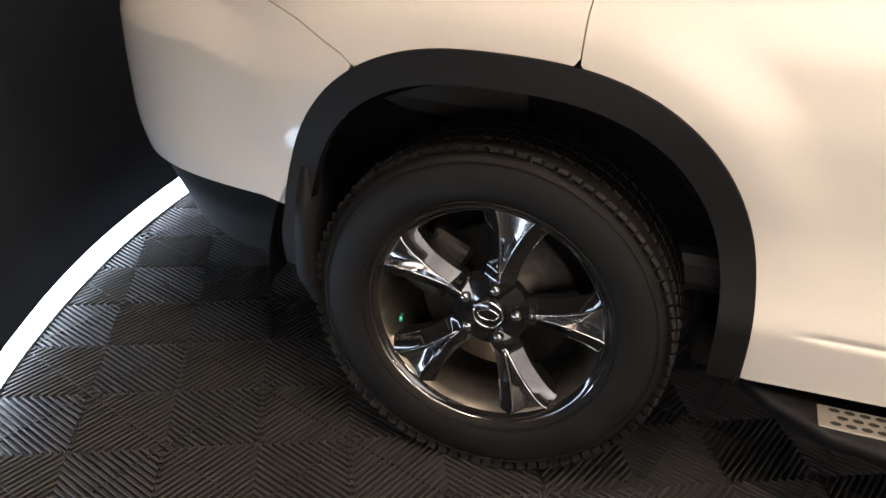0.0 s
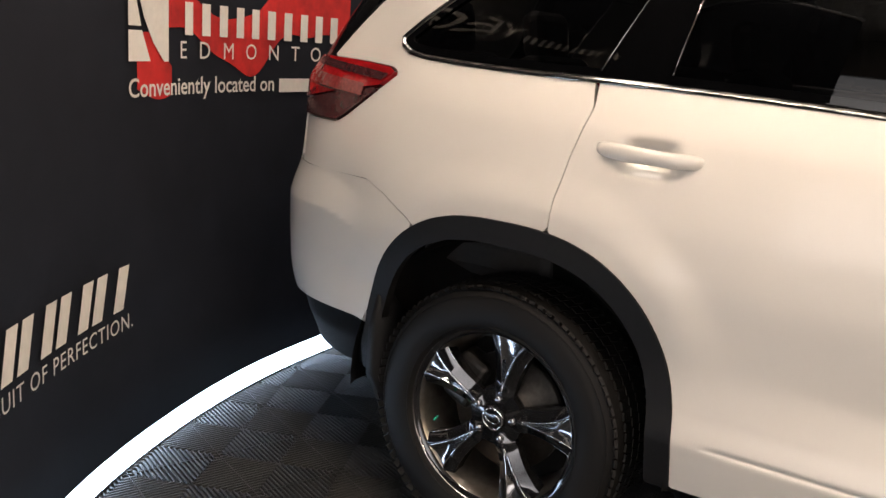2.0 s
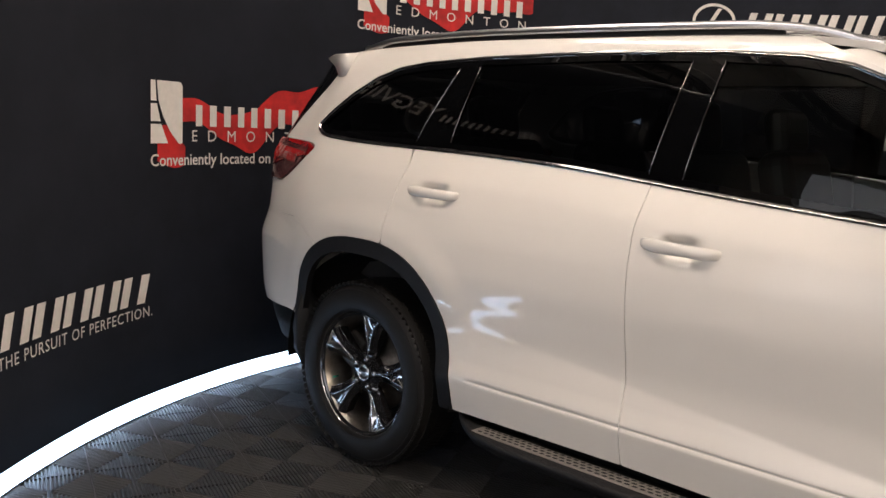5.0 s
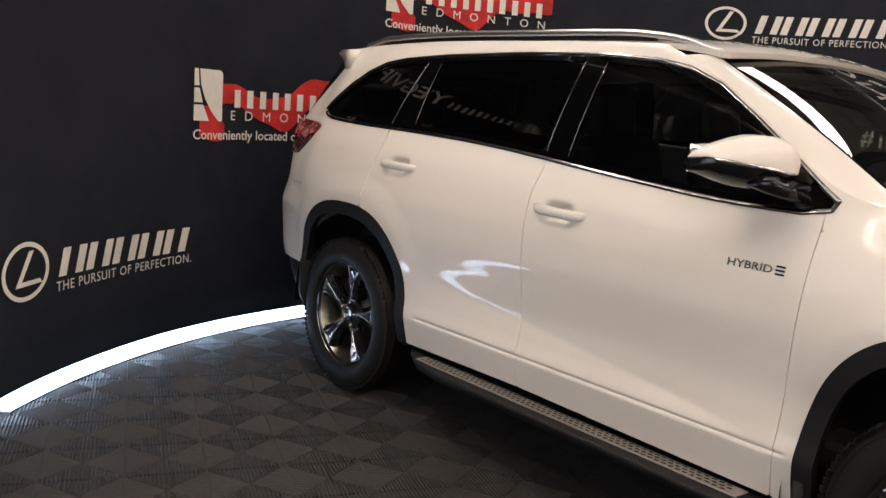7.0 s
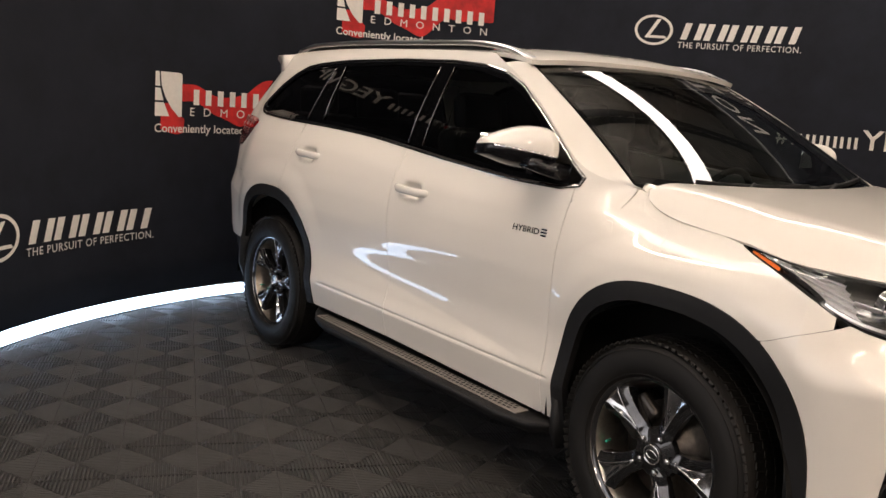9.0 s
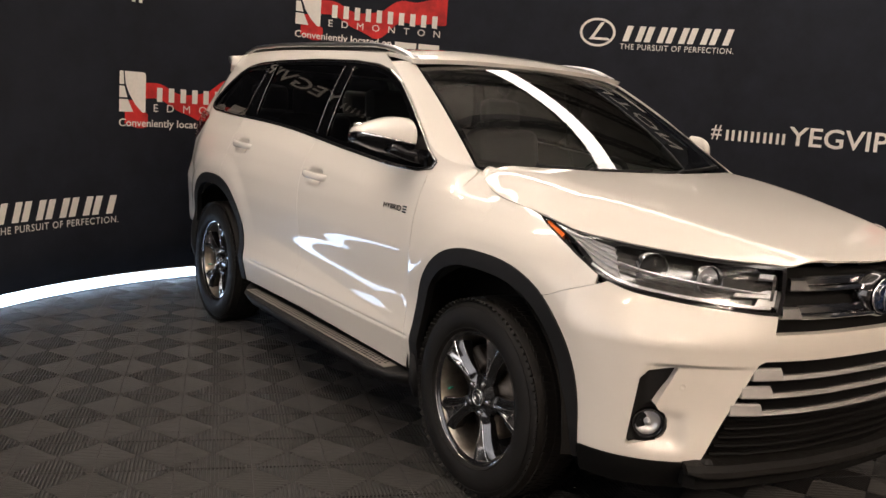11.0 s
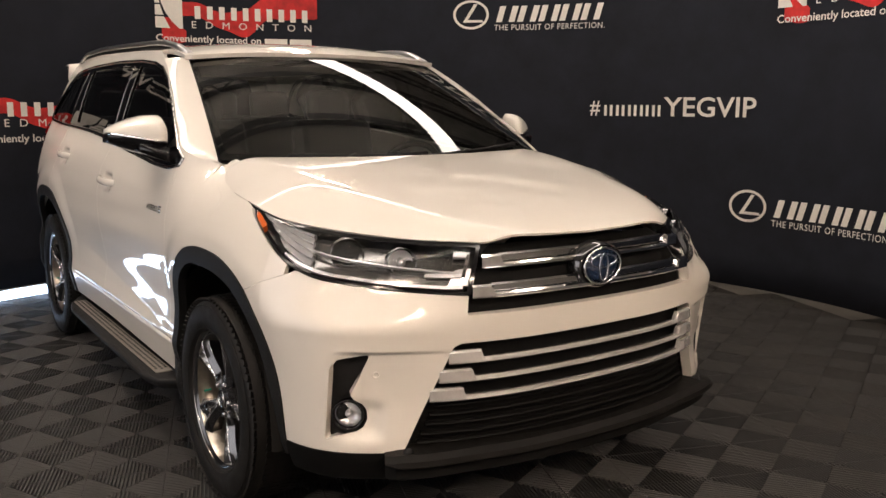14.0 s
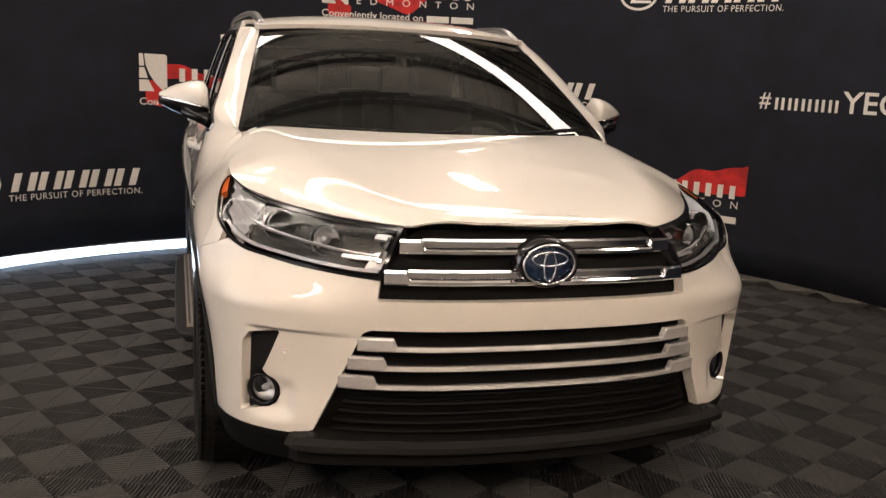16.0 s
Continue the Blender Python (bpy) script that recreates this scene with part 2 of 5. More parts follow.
CABIN = material("cabin_plastic", (0.02, 0.02, 0.021), 0.6, 0, 0, 40, 0.2, 0.2, 400)
BLUE = material("blue_enamel", (0.012, 0.026, 0.065), 0.15, 0.3, 1.0, 50, 0.15)
CLOTH = material("black_banner_cloth", (0.0128, 0.0148, 0.0215), 0.75, 0, 0, 3, 0.25, 0.25, 700, spec=0.2)
WHITE_PRINT = material("white_print", (0.78, 0.74, 0.68), 0.75, 0, 0, 40, 0.05, 0.2, 700)
RED_PRINT = material("red_silk_print", (0.55, 0.02, 0.018), 0.7, 0, 0, 6, 0.45, 0.2, 700)
TILE = material("ribbed_floor_plastic", (0.031, 0.0298, 0.029), 0.5, 0, 0, 14, 0.3, 0.15, 500, 0.1)
HOLE_SHADE = material("hole_shade_black", (0.012, 0.012, 0.012), 0.8, 0, 0, 20, 0.3)
CONCRETE = material("hall_concrete", (0.16, 0.155, 0.15), 0.8, 0, 0, 2, 0.3, 0.3, 60)
STEEL = material("hall_steel", (0.12, 0.12, 0.12), 0.5, 0.6, 0, 6, 0.3)
DECK = material("roof_deck", (0.46, 0.435, 0.395), 0.7, 0, 0, 3, 0.25)
PIPE = material("grey_pipe", (0.4, 0.4, 0.4), 0.4, 0.3, 0, 10, 0.15)
RING_LIGHT = lamp_material("ring_light", (1.0, 0.86, 0.738), 11.5)
STRIP_LIGHT = lamp_material("led_strip", (0.57, 0.745, 1.0), 8.8)
FILL_LIGHT = lamp_material("fill_tube", (1.0, 0.78, 0.60), 100.0)
DAYLIGHT = lamp_material("bay_daylight", (1.0, 0.97, 0.98), 6.0)
nt = DAYLIGHT.node_tree          # emission graded from the middle like a soft box, to soften its reflection in paint
tc, vm, mr = nt.nodes.new("ShaderNodeTexCoord"), nt.nodes.new("ShaderNodeVectorMath"), nt.nodes.new("ShaderNodeMapRange")
vm.operation = "DISTANCE"
vm.inputs[1].default_value = (0.5, 0.5, 0.5)
mr.interpolation_type = "SMOOTHSTEP"
mr.inputs[1].default_value, mr.inputs[2].default_value, mr.inputs[3].default_value, mr.inputs[4].default_value = 0.20, 0.68, 6.2, 1.0
nt.links.new(tc.outputs["Generated"], vm.inputs[0])
nt.links.new(vm.outputs["Value"], mr.inputs[0])
nt.links.new(mr.outputs[0], nt.nodes["Principled BSDF"].inputs["Emission Strength"])

# ---- the setting: hall, floor, round cloth wall, ring of light ----
H0, H1, HV0, HV1, HT = -6.0, 11.0, -8.0, 8.0, 6.6   # the hall: x, y and height
AXIS = Vector((math.cos(radians(-45)), math.sin(radians(-45)), 0))
RUN = 2.0                                # the booth is a stadium: a half round, two straights, a half round


def wall_at(deg, r=RW):
    """Plan point of the cloth at an angle round the booth, r from the middle line."""
    a = (deg - 45) % 360
    if a <= 180:
        return Vector((CX + r * math.cos(radians(deg)), CY + r * math.sin(radians(deg)), 0))
    far = Vector((CX, CY, 0)) + AXIS * RUN
    b = a - 180
    if b < 30:
        side = radians(225)
        return Vector((CX + r * math.cos(side), CY + r * math.sin(side), 0)) + AXIS * RUN * b / 30
    if b > 150:
        side = radians(45)
        return Vector((CX + r * math.cos(side), CY + r * math.sin(side), 0)) + AXIS * RUN * (180 - b) / 30
    side = radians(225 + (b - 30) * 1.5)
    return far + Vector((r * math.cos(side), r * math.sin(side), 0))


def cloth_r(deg, z):
    """Soft upright folds in the hung cloth, strongest near its top."""
    k = max(0.0, z / WALL_TOP) ** 1.5
    w = noise.noise(Vector((deg * 0.05, 3.3, 0))) + 0.5
    return RW + 0.012 * k * w * math.sin(radians(deg) * 46 + 2.0 * noise.noise(Vector((deg * 0.11, z * 0.25, 7)))) + 0.012 * noise.noise(Vector((deg * 0.08, z * 0.3, 1)))


bm = bmesh.new()
A0, A1, n_a, n_z = 25.0, 238.0, 620, 14
grid = []
for i in range(n_a + 1):
    deg = A0 + (A1 - A0) * i / n_a
    col = []
    for j in range(n_z + 1):
        z = WALL_LOW + (WALL_TOP - WALL_LOW) * j / n_z
        p = wall_at(deg, cloth_r(deg, z))
        col.append(bm.verts.new((p.x, p.y, z)))
    grid.append(col)
for i in range(n_a):
    a, b = grid[i], grid[i + 1]
    for j in range(n_z):
        bm.faces.new((a[j], b[j], b[j + 1], a[j + 1])).smooth = True
bmesh.ops.recalc_face_normals(bm, faces=bm.faces[:])
wall = link("wall_banner", bm, CLOTH)
tagged(wall, "curved black fabric banner wall printed with dealer logos", "wall", kind="structure")
mod = wall.modifiers.new("thickness", "SOLIDIFY")
mod.thickness, mod.offset = 0.008, 1.0

bm = bmesh.new()
sweep(bm, [wall_at(A0 + (A1 - A0) * i / 200, RW + 0.02) + Vector((0, 0, WALL_TOP + 0.02)) for i in range(201)], circle(0.028, 8))
tagged(link("banner_top_rail", bm, PIPE), "grey tube rail carrying the banner wall", "rail", kind="structure")


def bend(mesh_pts, deg0, z0, lift=0.005):
    """Lays flat drawing points (metres right, metres up) on the cloth from deg0 rightwards."""
    out = []
    for x, y in mesh_pts:
        deg = deg0 - math.degrees(x / RW)
        p = wall_at(deg, cloth_r(deg, z0 + y) - lift)
        out.append((p.x, p.y, z0 + y))
    return out


def print_poly(name, polys, deg0, z0, mat, lift=0.005, label=""):
    bm = bmesh.new()
    for poly in polys:
        vs = [bm.verts.new(p) for p in bend(poly, deg0, z0, lift)]
        bm.faces.new(vs)
    bmesh.ops.triangulate(bm, faces=bm.faces[:])
    return link(name, bm, mat, wall, label)


def print_strip(name, top, low, x0, x1, n, deg0, z0, mat, lift, label=""):
    bm = bmesh.new()
    rows = []
    for i in range(n + 1):
        x = x0 + (x1 - x0) * i / n
        a, b = low(x), top(x)
        rows.append([bm.verts.new(p) for p in bend([(x, a + (b - a) * j / 3) for j in range(4)], deg0, z0, lift)])
    for a, b in zip(rows, rows[1:]):
        for j in range(3):
            bm.faces.new((a[j], b[j], b[j + 1], a[j + 1])).smooth = True
    return link(name, bm, mat, wall, label)


def text_mesh(body, bold=0.0, spacing=1.0):
    cu = bpy.data.curves.new("lettering", "FONT")
    cu.body, cu.size, cu.space_character, cu.offset, cu.resolution_u = body, 1.0, spacing, bold, 3
    ob = new("lettering", cu)
    mesh = bpy.data.meshes.new_from_object(ob.evaluated_get(bpy.context.evaluated_depsgraph_get()))
    bpy.data.objects.remove(ob)
    pts = np.array([v.co[:2] for v in mesh.vertices])
    faces = [list(p.vertices) for p in mesh.polygons]
    bpy.data.meshes.remove(mesh)
    pts -= pts.min(0)
    return pts, faces


def print_text(body, x, y, width, height, deg0, z0, mat=None, bold=0.0, spacing=1.0, lift=0.008):
    pts, faces = text_mesh(body, bold, spacing)
    pts = pts / pts.max(0) * (width, height) + (x, y)
    mesh = bpy.data.meshes.new("print_lettering")
    mesh.from_pydata(bend(pts, deg0, z0, lift), [], faces)
    return link("print_lettering", mesh, mat or WHITE_PRINT, wall)


def bars(x0, x1, y0, y1, count, gap, slant=0.0):
    """A brand word drawn as plain upright bars, two a letter."""
    out, w, h = [], (x1 - x0) / count, y1 - y0
    for k in range(count):
        a, b = x0 + k * w + gap / 2, x0 + (k + 1) * w - gap / 2
        t = (b - a) * 0.32
        for u in (a, b - t):
            out.append([(u, y0), (u + t, y0), (u + t + slant * h, y1), (u + slant * h, y1)])
    return out


def dealer_logo(deg0, z0):
    """White sail mark, brand bars, red silk, city name and location line; z0 is the last line's foot."""
    wave = lambda x: 0.030 * math.sin(x * 9.0) + 0.012 * math.sin(x * 23)
    print_strip("red_silk", lambda x: 0.300 + wave(x) * 0.9 + 0.16 * max(0, x - 0.75) / 0.5 - 0.04 * bell(x, 0, 0.62, 0, 0.12, 1), lambda x: 0.19 + wave(x) - 0.13 * bell(x, 0, 0.70, 0, 0.16, 1) + 0.05 * max(0, x - 0.9) / 0.3, 0.2, 1.30, 40, deg0, z0, RED_PRINT, 0.004, "red printed silk ribbon")
    print_strip("red_silk", lambda x: 0.13 + 0.06 * math.sin(x * 16), lambda x: 0.015 + 0.02 * math.cos(x * 18), 0.05, 0.24, 10, deg0, z0, RED_PRINT, 0.004)
    sail = [(0.04, 0.385)] + [(0.19 + 0.025 * math.sin(t), 0.36 + 0.025 * math.cos(t)) for t in np.linspace(0, 1.5, 5)] + [(0.215, 0.107), (0.19, 0.105), (0.13, 0.16), (0.08, 0.23), (0.05, 0.30)]
    print_poly("print_sail", [sail, [(0, 0.385), (0.03, 0.385), (0.038, 0.295), (0, 0.295)], [(0, 0.283), (0.04, 0.283), (0.066, 0.205), (0, 0.205)], [(0, 0.193), (0.07, 0.193), (0.115, 0.107), (0, 0.107)]], deg0, z0, WHITE_PRINT, 0.008)
    print_poly("print_wordmark", bars(0.285, 1.245, 0.187, 0.287, 5, 0.05, 0.0), deg0, z0, WHITE_PRINT, 0.008, "plain white blocks of a brand word")
    print_text("EDMONTON", 0.285, 0.115, 0.965, 0.054, deg0, z0, bold=0.0, spacing=2.5)
    print_text("Conveniently located on", 0.0, -0.012, 0.835, 0.072, deg0, z0, bold=0.012)
    print_poly("print_bar", [[(0.865, 0.0), (1.05, 0.0), (1.05, 0.05), (0.865, 0.05)], [(1.07, 0.0), (1.25, 0.0), (1.25, 0.05), (1.07, 0.05)]], deg0, z0, WHITE_PRINT, 0.008)


def ring_logo(deg0, zc, scale=1.0):
    """Oval ring mark, slanted brand blocks and the slogan line; zc is the ring's middle."""
    n, rx, ry = 40, 0.15 * scale, 0.118 * scale
    oval = []
    for k in range(n):
        a, b = 2 * math.pi * k / n, 2 * math.pi * (k + 1) / n
        oval.append([(rx + rx * math.cos(a), ry * math.sin(a)), (rx + rx * math.cos(b), ry * math.sin(b)), (rx + rx * 0.86 * math.cos(b), ry * 0.84 * math.sin(b)), (rx + rx * 0.86 * math.cos(a), ry * 0.84 * math.sin(a))])
    oval.append([(rx * 0.55, -0.062), (rx * 0.75, -0.062), (rx * 1.35, 0.085), (rx * 1.15, 0.085)])
    oval.append([(rx * 0.55, -0.062), (rx * 1.7, -0.062), (rx * 1.62, -0.042), (rx * 0.62, -0.042)])
    print_poly("print_ring_mark", oval, deg0, zc, WHITE_PRINT, 0.008)
    print_poly("print_wordmark", bars(0.35 * scale, 1.235 * scale, -0.062, 0.066, 5, 0.022, 0.28), deg0, zc, WHITE_PRINT, 0.008, "plain white blocks of a brand word")
    print_text("THE PURSUIT OF PERFECTION.", 0.347 * scale, -0.128, 0.925 * scale, 0.046, deg0, zc, bold=0.0, spacing=1.12)


def hash_logo(deg0, z0):
    print_text("#", 0.0, 0.0, 0.085, 0.118, deg0, z0, bold=0.01)
    print_poly("print_wordmark", bars(0.105, 0.60, 0.0, 0.085, 5, 0.03, 0.0), deg0, z0, WHITE_PRINT, 0.008, "plain white blocks of a brand word")
    print_text("YEGVIP", 0.61, 0.0, 0.745, 0.148, deg0, z0, bold=0.012)


dealer_logo(203.1, 1.125)
dealer_logo(179.0, 1.885)
dealer_logo(93.9, 1.975)
dealer_logo(140.8, 0.455)
ring_logo(138.2, 2.147)
ring_logo(161.6, 1.385)
ring_logo(98.8, 0.69)
ring_logo(225.9, 0.585, 1.08)
hash_logo(118.6, 1.328)
hash_logo(221.6, 1.98)
print_poly("print_wordmark", bars(0.0, 1.30, 0, 0.26, 5, 0.05), 189, 2.82, WHITE_PRINT, 0.008, "plain white blocks of a brand word")
print_text("OF EDMONTON", 0.0, 0.0, 3.45, 0.26, 163.5, 2.82, bold=0.006, spacing=1.08)
print_text("Conveniently located on", 0.0, 0.0, 1.80, 0.14, 167.0, 2.52, bold=0.006)
print_poly("print_bar", [[(0.0, 0.02), (0.42, 0.02), (0.42, 0.115), (0.0, 0.115)], [(0.50, 0.02), (1.0, 0.02), (1.0, 0.115), (0.50, 0.115)]], 135.5, 2.52, WHITE_PRINT, 0.008)

# light strip lying under the cloth's hem: a glowing diffuser clipped into an aluminium channel
strip = thing("led_strip", "glowing white LED strip under the banner's hem", "light strip")
bm = bmesh.new()
sweep(bm, [wall_at(176 + 49 * i / 150, RW + 0.048) + Vector((0, 0, 0.030)) for i in range(151)], [(-0.045, -0.024), (0.045, -0.024), (0.045, 0.012), (0.03, 0.026), (-0.03, 0.026), (-0.045, 0.012)])
part("diffuser", bm, STRIP_LIGHT, strip, "glowing white diffuser")
bm = bmesh.new()
sweep(bm, [wall_at(176 + 49 * i / 150, RW + 0.055) + Vector((0, 0, 0.0025)) for i in range(151)], [(-0.055, -0.0022), (0.060, -0.0022), (0.060, 0.0022), (-0.055, 0.0022)])
part("channel", bm, SATIN, strip, "thin aluminium channel")

# ring of light over the car
bm = bmesh.new()
sweep(bm, [Vector((RING_X + RING_R * math.cos(2 * math.pi * i / 120), RING_Y + RING_R * math.sin(2 * math.pi * i / 120), RING_Z)) for i in range(120)], [(-RING_W / 2, -0.01), (RING_W / 2, -0.01), (RING_W / 2, 0.01), (-RING_W / 2, 0.01)], closed=True)
ring = thing("ring_light", "large round white ring light hung over the car", "ceiling light")
part("diffuser", bm, RING_LIGHT, ring, "glowing white diffuser")
bm = bmesh.new()
for rr in (RING_R - RING_W / 2 - 0.03, RING_R + RING_W / 2 + 0.03):
    sweep(bm, [Vector((RING_X + rr * math.cos(2 * math.pi * i / 120), RING_Y + rr * math.sin(2 * math.pi * i / 120), RING_Z + 0.03)) for i in range(120)], circle(0.025, 6), closed=True)
part("ring_frame", bm, STEEL, ring)
for k in range(6):
    a = radians(60 * k + 20)
    bm = bmesh.new()
    sweep(bm, [Vector((RING_X + RING_R * math.cos(a), RING_Y + RING_R * math.sin(a), z)) for z in (RING_Z + 0.02, HT + 0.03)], circle(0.008, 6), up=(1, 0, 0))
    part("hanger", bm, STEEL, ring)

# the dark hall beyond and above the booth
bm = bmesh.new()
bmesh.ops.create_grid(bm, x_segments=60, y_segments=60, size=1.0, matrix=Matrix.Translation(((H0 + H1) / 2, (HV0 + HV1) / 2, -0.0125)) @ Matrix.Diagonal(((H1 - H0) / 2, (HV1 - HV0) / 2, 1, 1)))
ground = tagged(link("ground", bm, CONCRETE), "bare concrete hall floor under the plastic tiles", "floor", kind="structure")
for nm, sx, sy, cx, cy in (("wall_north", H1 - H0, 0.2, (H0 + H1) / 2, HV1 + 0.1), ("wall_west", 0.2, HV1 - HV0, H0 - 0.1, (HV0 + HV1) / 2), ("wall_east", 0.2, HV1 - HV0, H1 + 0.1, (HV0 + HV1) / 2)):
    bm = bmesh.new()
    box(bm, (sx, sy, HT), Matrix.Translation((cx, cy, HT / 2)))
    tagged(link(nm, bm, CONCRETE), "plain dim hall wall of painted concrete", "wall", kind="structure")
BAY0, BAY1, BAY_H = -1.5, 6.5, 5.0
bm = bmesh.new()
for x0, x1, z0, z1 in ((H0, BAY0, 0, HT), (BAY1, H1, 0, HT), (BAY0, BAY1, BAY_H, HT)):
    box(bm, (x1 - x0, 0.2, z1 - z0), Matrix.Translation(((x0 + x1) / 2, HV0 - 0.1, (z0 + z1) / 2)))
tagged(link("wall_south", bm, CONCRETE), "plain dim hall wall with an open loading bay", "wall", kind="structure")
# unseen glowing sheet that sends cool light through the bay onto the car's flank
bm = bmesh.new()
box(bm, (BAY1 - BAY0 + 1.0, 0.05, BAY_H + 0.6), Matrix.Translation(((BAY0 + BAY1) / 2, HV0 - 0.6, BAY_H / 2)))
tagged(link("backdrop", bm, DAYLIGHT), "unseen glowing sheet behind the open bay, graded brighter in the middle", "backdrop", kind="structure")
bm = bmesh.new()
for k in range(85):
    x = H0 + 0.2 * k
    box(bm, (0.2, HV1 - HV0, 0.04), Matrix.Translation((x + 0.1, (HV0 + HV1) / 2, HT + 0.02 + (0.03 if k % 2 else 0))))
tagged(link("ceiling", bm, DECK), "corrugated steel roof deck, dimly lit", "ceiling", kind="structure")


def roof_joist(x):
    j = thing("roof_joist", "open-web steel roof joist under the deck", "joist", group="roof joists")
    bm = bmesh.new()
    for z in (HT - 0.08, HT - 0.6):
        box(bm, (0.13, HV1 - HV0, 0.08), Matrix.Translation((x, (HV0 + HV1) / 2, z)))
    part("chord", bm, STEEL, j)
    bm = bmesh.new()
    for k in range(28):
        y = HV0 + 0.1 + k * 0.6
        for s in (0, 1):
            a, b = (HT - 0.6, HT - 0.08) if s else (HT - 0.08, HT - 0.6)
            sweep(bm, [Vector((x, y + 0.3 * s, a)), Vector((x, y + 0.3 * (s + 1), b))], circle(0.024, 5), up=(1, 0, 0))
    part("web", bm, STEEL, j)


for k in range(12):
    roof_joist(H0 + 0.8 + 1.4 * k)


def tube_lamp(x, y, z=4.7):
    t = thing("fill_lamp", "unseen warm strip lamp added to light the car and roof", "ceiling light", group="hall lamps")
    bm = bmesh.new()
    box(bm, (2.4, 0.30, 0.05), Matrix.Translation((x, y, z + 0.05)), 0.015)
    part("housing", bm, STEEL, t)
    bm = bmesh.new()
    box(bm, (2.36, 0.26, 0.03), Matrix.Translation((x, y, z + 0.015)), 0.01)
    part("tube", bm, FILL_LIGHT, t)
    for dx in (-1, 1):
        bm = bmesh.new()
        sweep(bm, [Vector((x + dx, y, z + 0.07)), Vector((x + dx, y, HT + 0.03))], circle(0.006, 5), up=(1, 0, 0))
        part("hanger", bm, STEEL, t)


# unseen lamps added to brighten car and roof; the last follows a rear-door highlight
for x, y, z in ((8.4, -2.4, 3.5), (8.4, 0.2, 3.5), (8.4, 2.8, 3.5), (7.0, -5.2, 4.7), (-3.9, 2.5, 4.7), (-0.9, -3.6, 6.2)):
    tube_lamp(x, y, z)

# ---- floor of ribbed plastic tiles ----
TL, TH = 0.2885, radians(-19.8)


def tile_mesh():
    """One square tile: four wedges of ribs, each square to its own edge."""
    bm = bmesh.new()
    h, n, w = TL / 2, 20, TL / 20 * 0.56
    box(bm, (TL - 0.0015, TL - 0.0015, 0.004), Matrix.Translation((0, 0, -0.010)))
    for q in range(4):
        rot = Matrix.Rotation(q * math.pi / 2, 4, "Z")
        for k in range(n):
            x = -h + TL * (k + 0.5) / n
            y0, y1 = -h + 0.001, -abs(x) - 0.002
            if y1 - y0 < 0.006:
                continue
            prof = [(-w / 2, -0.009), (-w / 2 * 0.72, -0.001), (-w / 2 * 0.45, 0.0), (w / 2 * 0.45, 0.0), (w / 2 * 0.72, -0.001), (w / 2, -0.009)]
            a = [bm.verts.new(rot @ Vector((x + u, y0, z))) for u, z in prof]
            b = [bm.verts.new(rot @ Vector((x + u, y1, z))) for u, z in prof]
            for i in range(5):
                bm.faces.new((a[i], a[i + 1], b[i + 1], b[i]))
            bm.faces.new(a[::-1])
    # thin proud seam along two edges
    for r in (0, 1):
        rot = Matrix.Rotation(r * math.pi / 2, 4, "Z")
        box(bm, (TL, 0.003, 0.009), rot @ Matrix.Translation((0, -h + 0.0008, -0.0055)))
    mesh = bpy.data.meshes.new("tile")
    bm.to_mesh(mesh)
    bm.free()
    mesh.materials.append(TILE)
    return mesh


floor = thing("floor", "black ribbed interlocking plastic tile floor", "floor", kind="structure")
TILE_MESH = tile_mesh()
ORG = Vector((-0.656, -1.127, 0))
far_v, far_f = [], []
tv = np.array([v.co[:] for v in TILE_MESH.vertices])
tf = [list(p.vertices) for p in TILE_MESH.polygons]
spots = []
for i in range(-30, 31):
    for j in range(-30, 31):
        p = ORG + Matrix.Rotation(TH, 3, "Z") @ Vector(((i + 0.5) * TL, (j + 0.5) * TL, 0))
        d = math.hypot(p.x - CX, p.y - CY)
        far = p - Vector((CX, CY, 0))
        along = max(0.0, min(RUN, far.dot(AXIS)))
        if (far - AXIS * along).length < RW + 0.22:
            near = abs(p.x - 1.6) / 2.4 + abs(p.y + 1.6) / 1.3
            spots.append((near, p.x, p.y))
spots.sort()
c, s = math.cos(TH), math.sin(TH)
for n, (_, x, y) in enumerate(spots):
    if n < 300:
        t = new("tile", TILE_MESH)
        t.parent = floor
        t.location, t.rotation_euler = (x, y, 0.0012 * noise.noise(Vector((x * 3, y * 3, 0)))), (0, 0, TH)
    else:
        far_f += [[k + len(far_v) * len(tv) for k in f] for f in tf]
        far_v.append(tv @ np.array([[c, s, 0], [-s, c, 0], [0, 0, 1]]) + (x, y, 0))
mesh = bpy.data.meshes.new("outer_tiles")
mesh.from_pydata(np.concatenate(far_v).tolist(), [], far_f)
tagged(link("outer_tiles", mesh, TILE, floor), kind="stuff")

# ---- the car: x forward from the rear axle, right side at negative y ----
HUB_Z, AXLE_F = 0.368, 2.79

plan = np.array([(-1.10, 0.0), (-1.085, 0.30), (-1.03, 0.58), (-0.91, 0.79), (-0.72, 0.905), (-0.38, 0.952), (0.1, 0.962), (0.7, 0.955), (1.5, 0.952),
                 (2.4, 0.952), (2.9, 0.952), (3.2, 0.932), (3.43, 0.878), (3.565, 0.755), (3.645, 0.60), (3.70, 0.45), (3.735, 0.25), (3.745, 0.0)])
chord = np.r_[0, np.cumsum(np.hypot(*np.diff(plan, axis=0).T))]
dense = np.linspace(0, chord[-1], 4000)
px, py = pchip(chord, plan[:, 0])(dense), pchip(chord, plan[:, 1])(dense)
ker = np.exp(-0.5 * (np.arange(-120, 121) / 45.0) ** 2)
ker /= ker.sum()
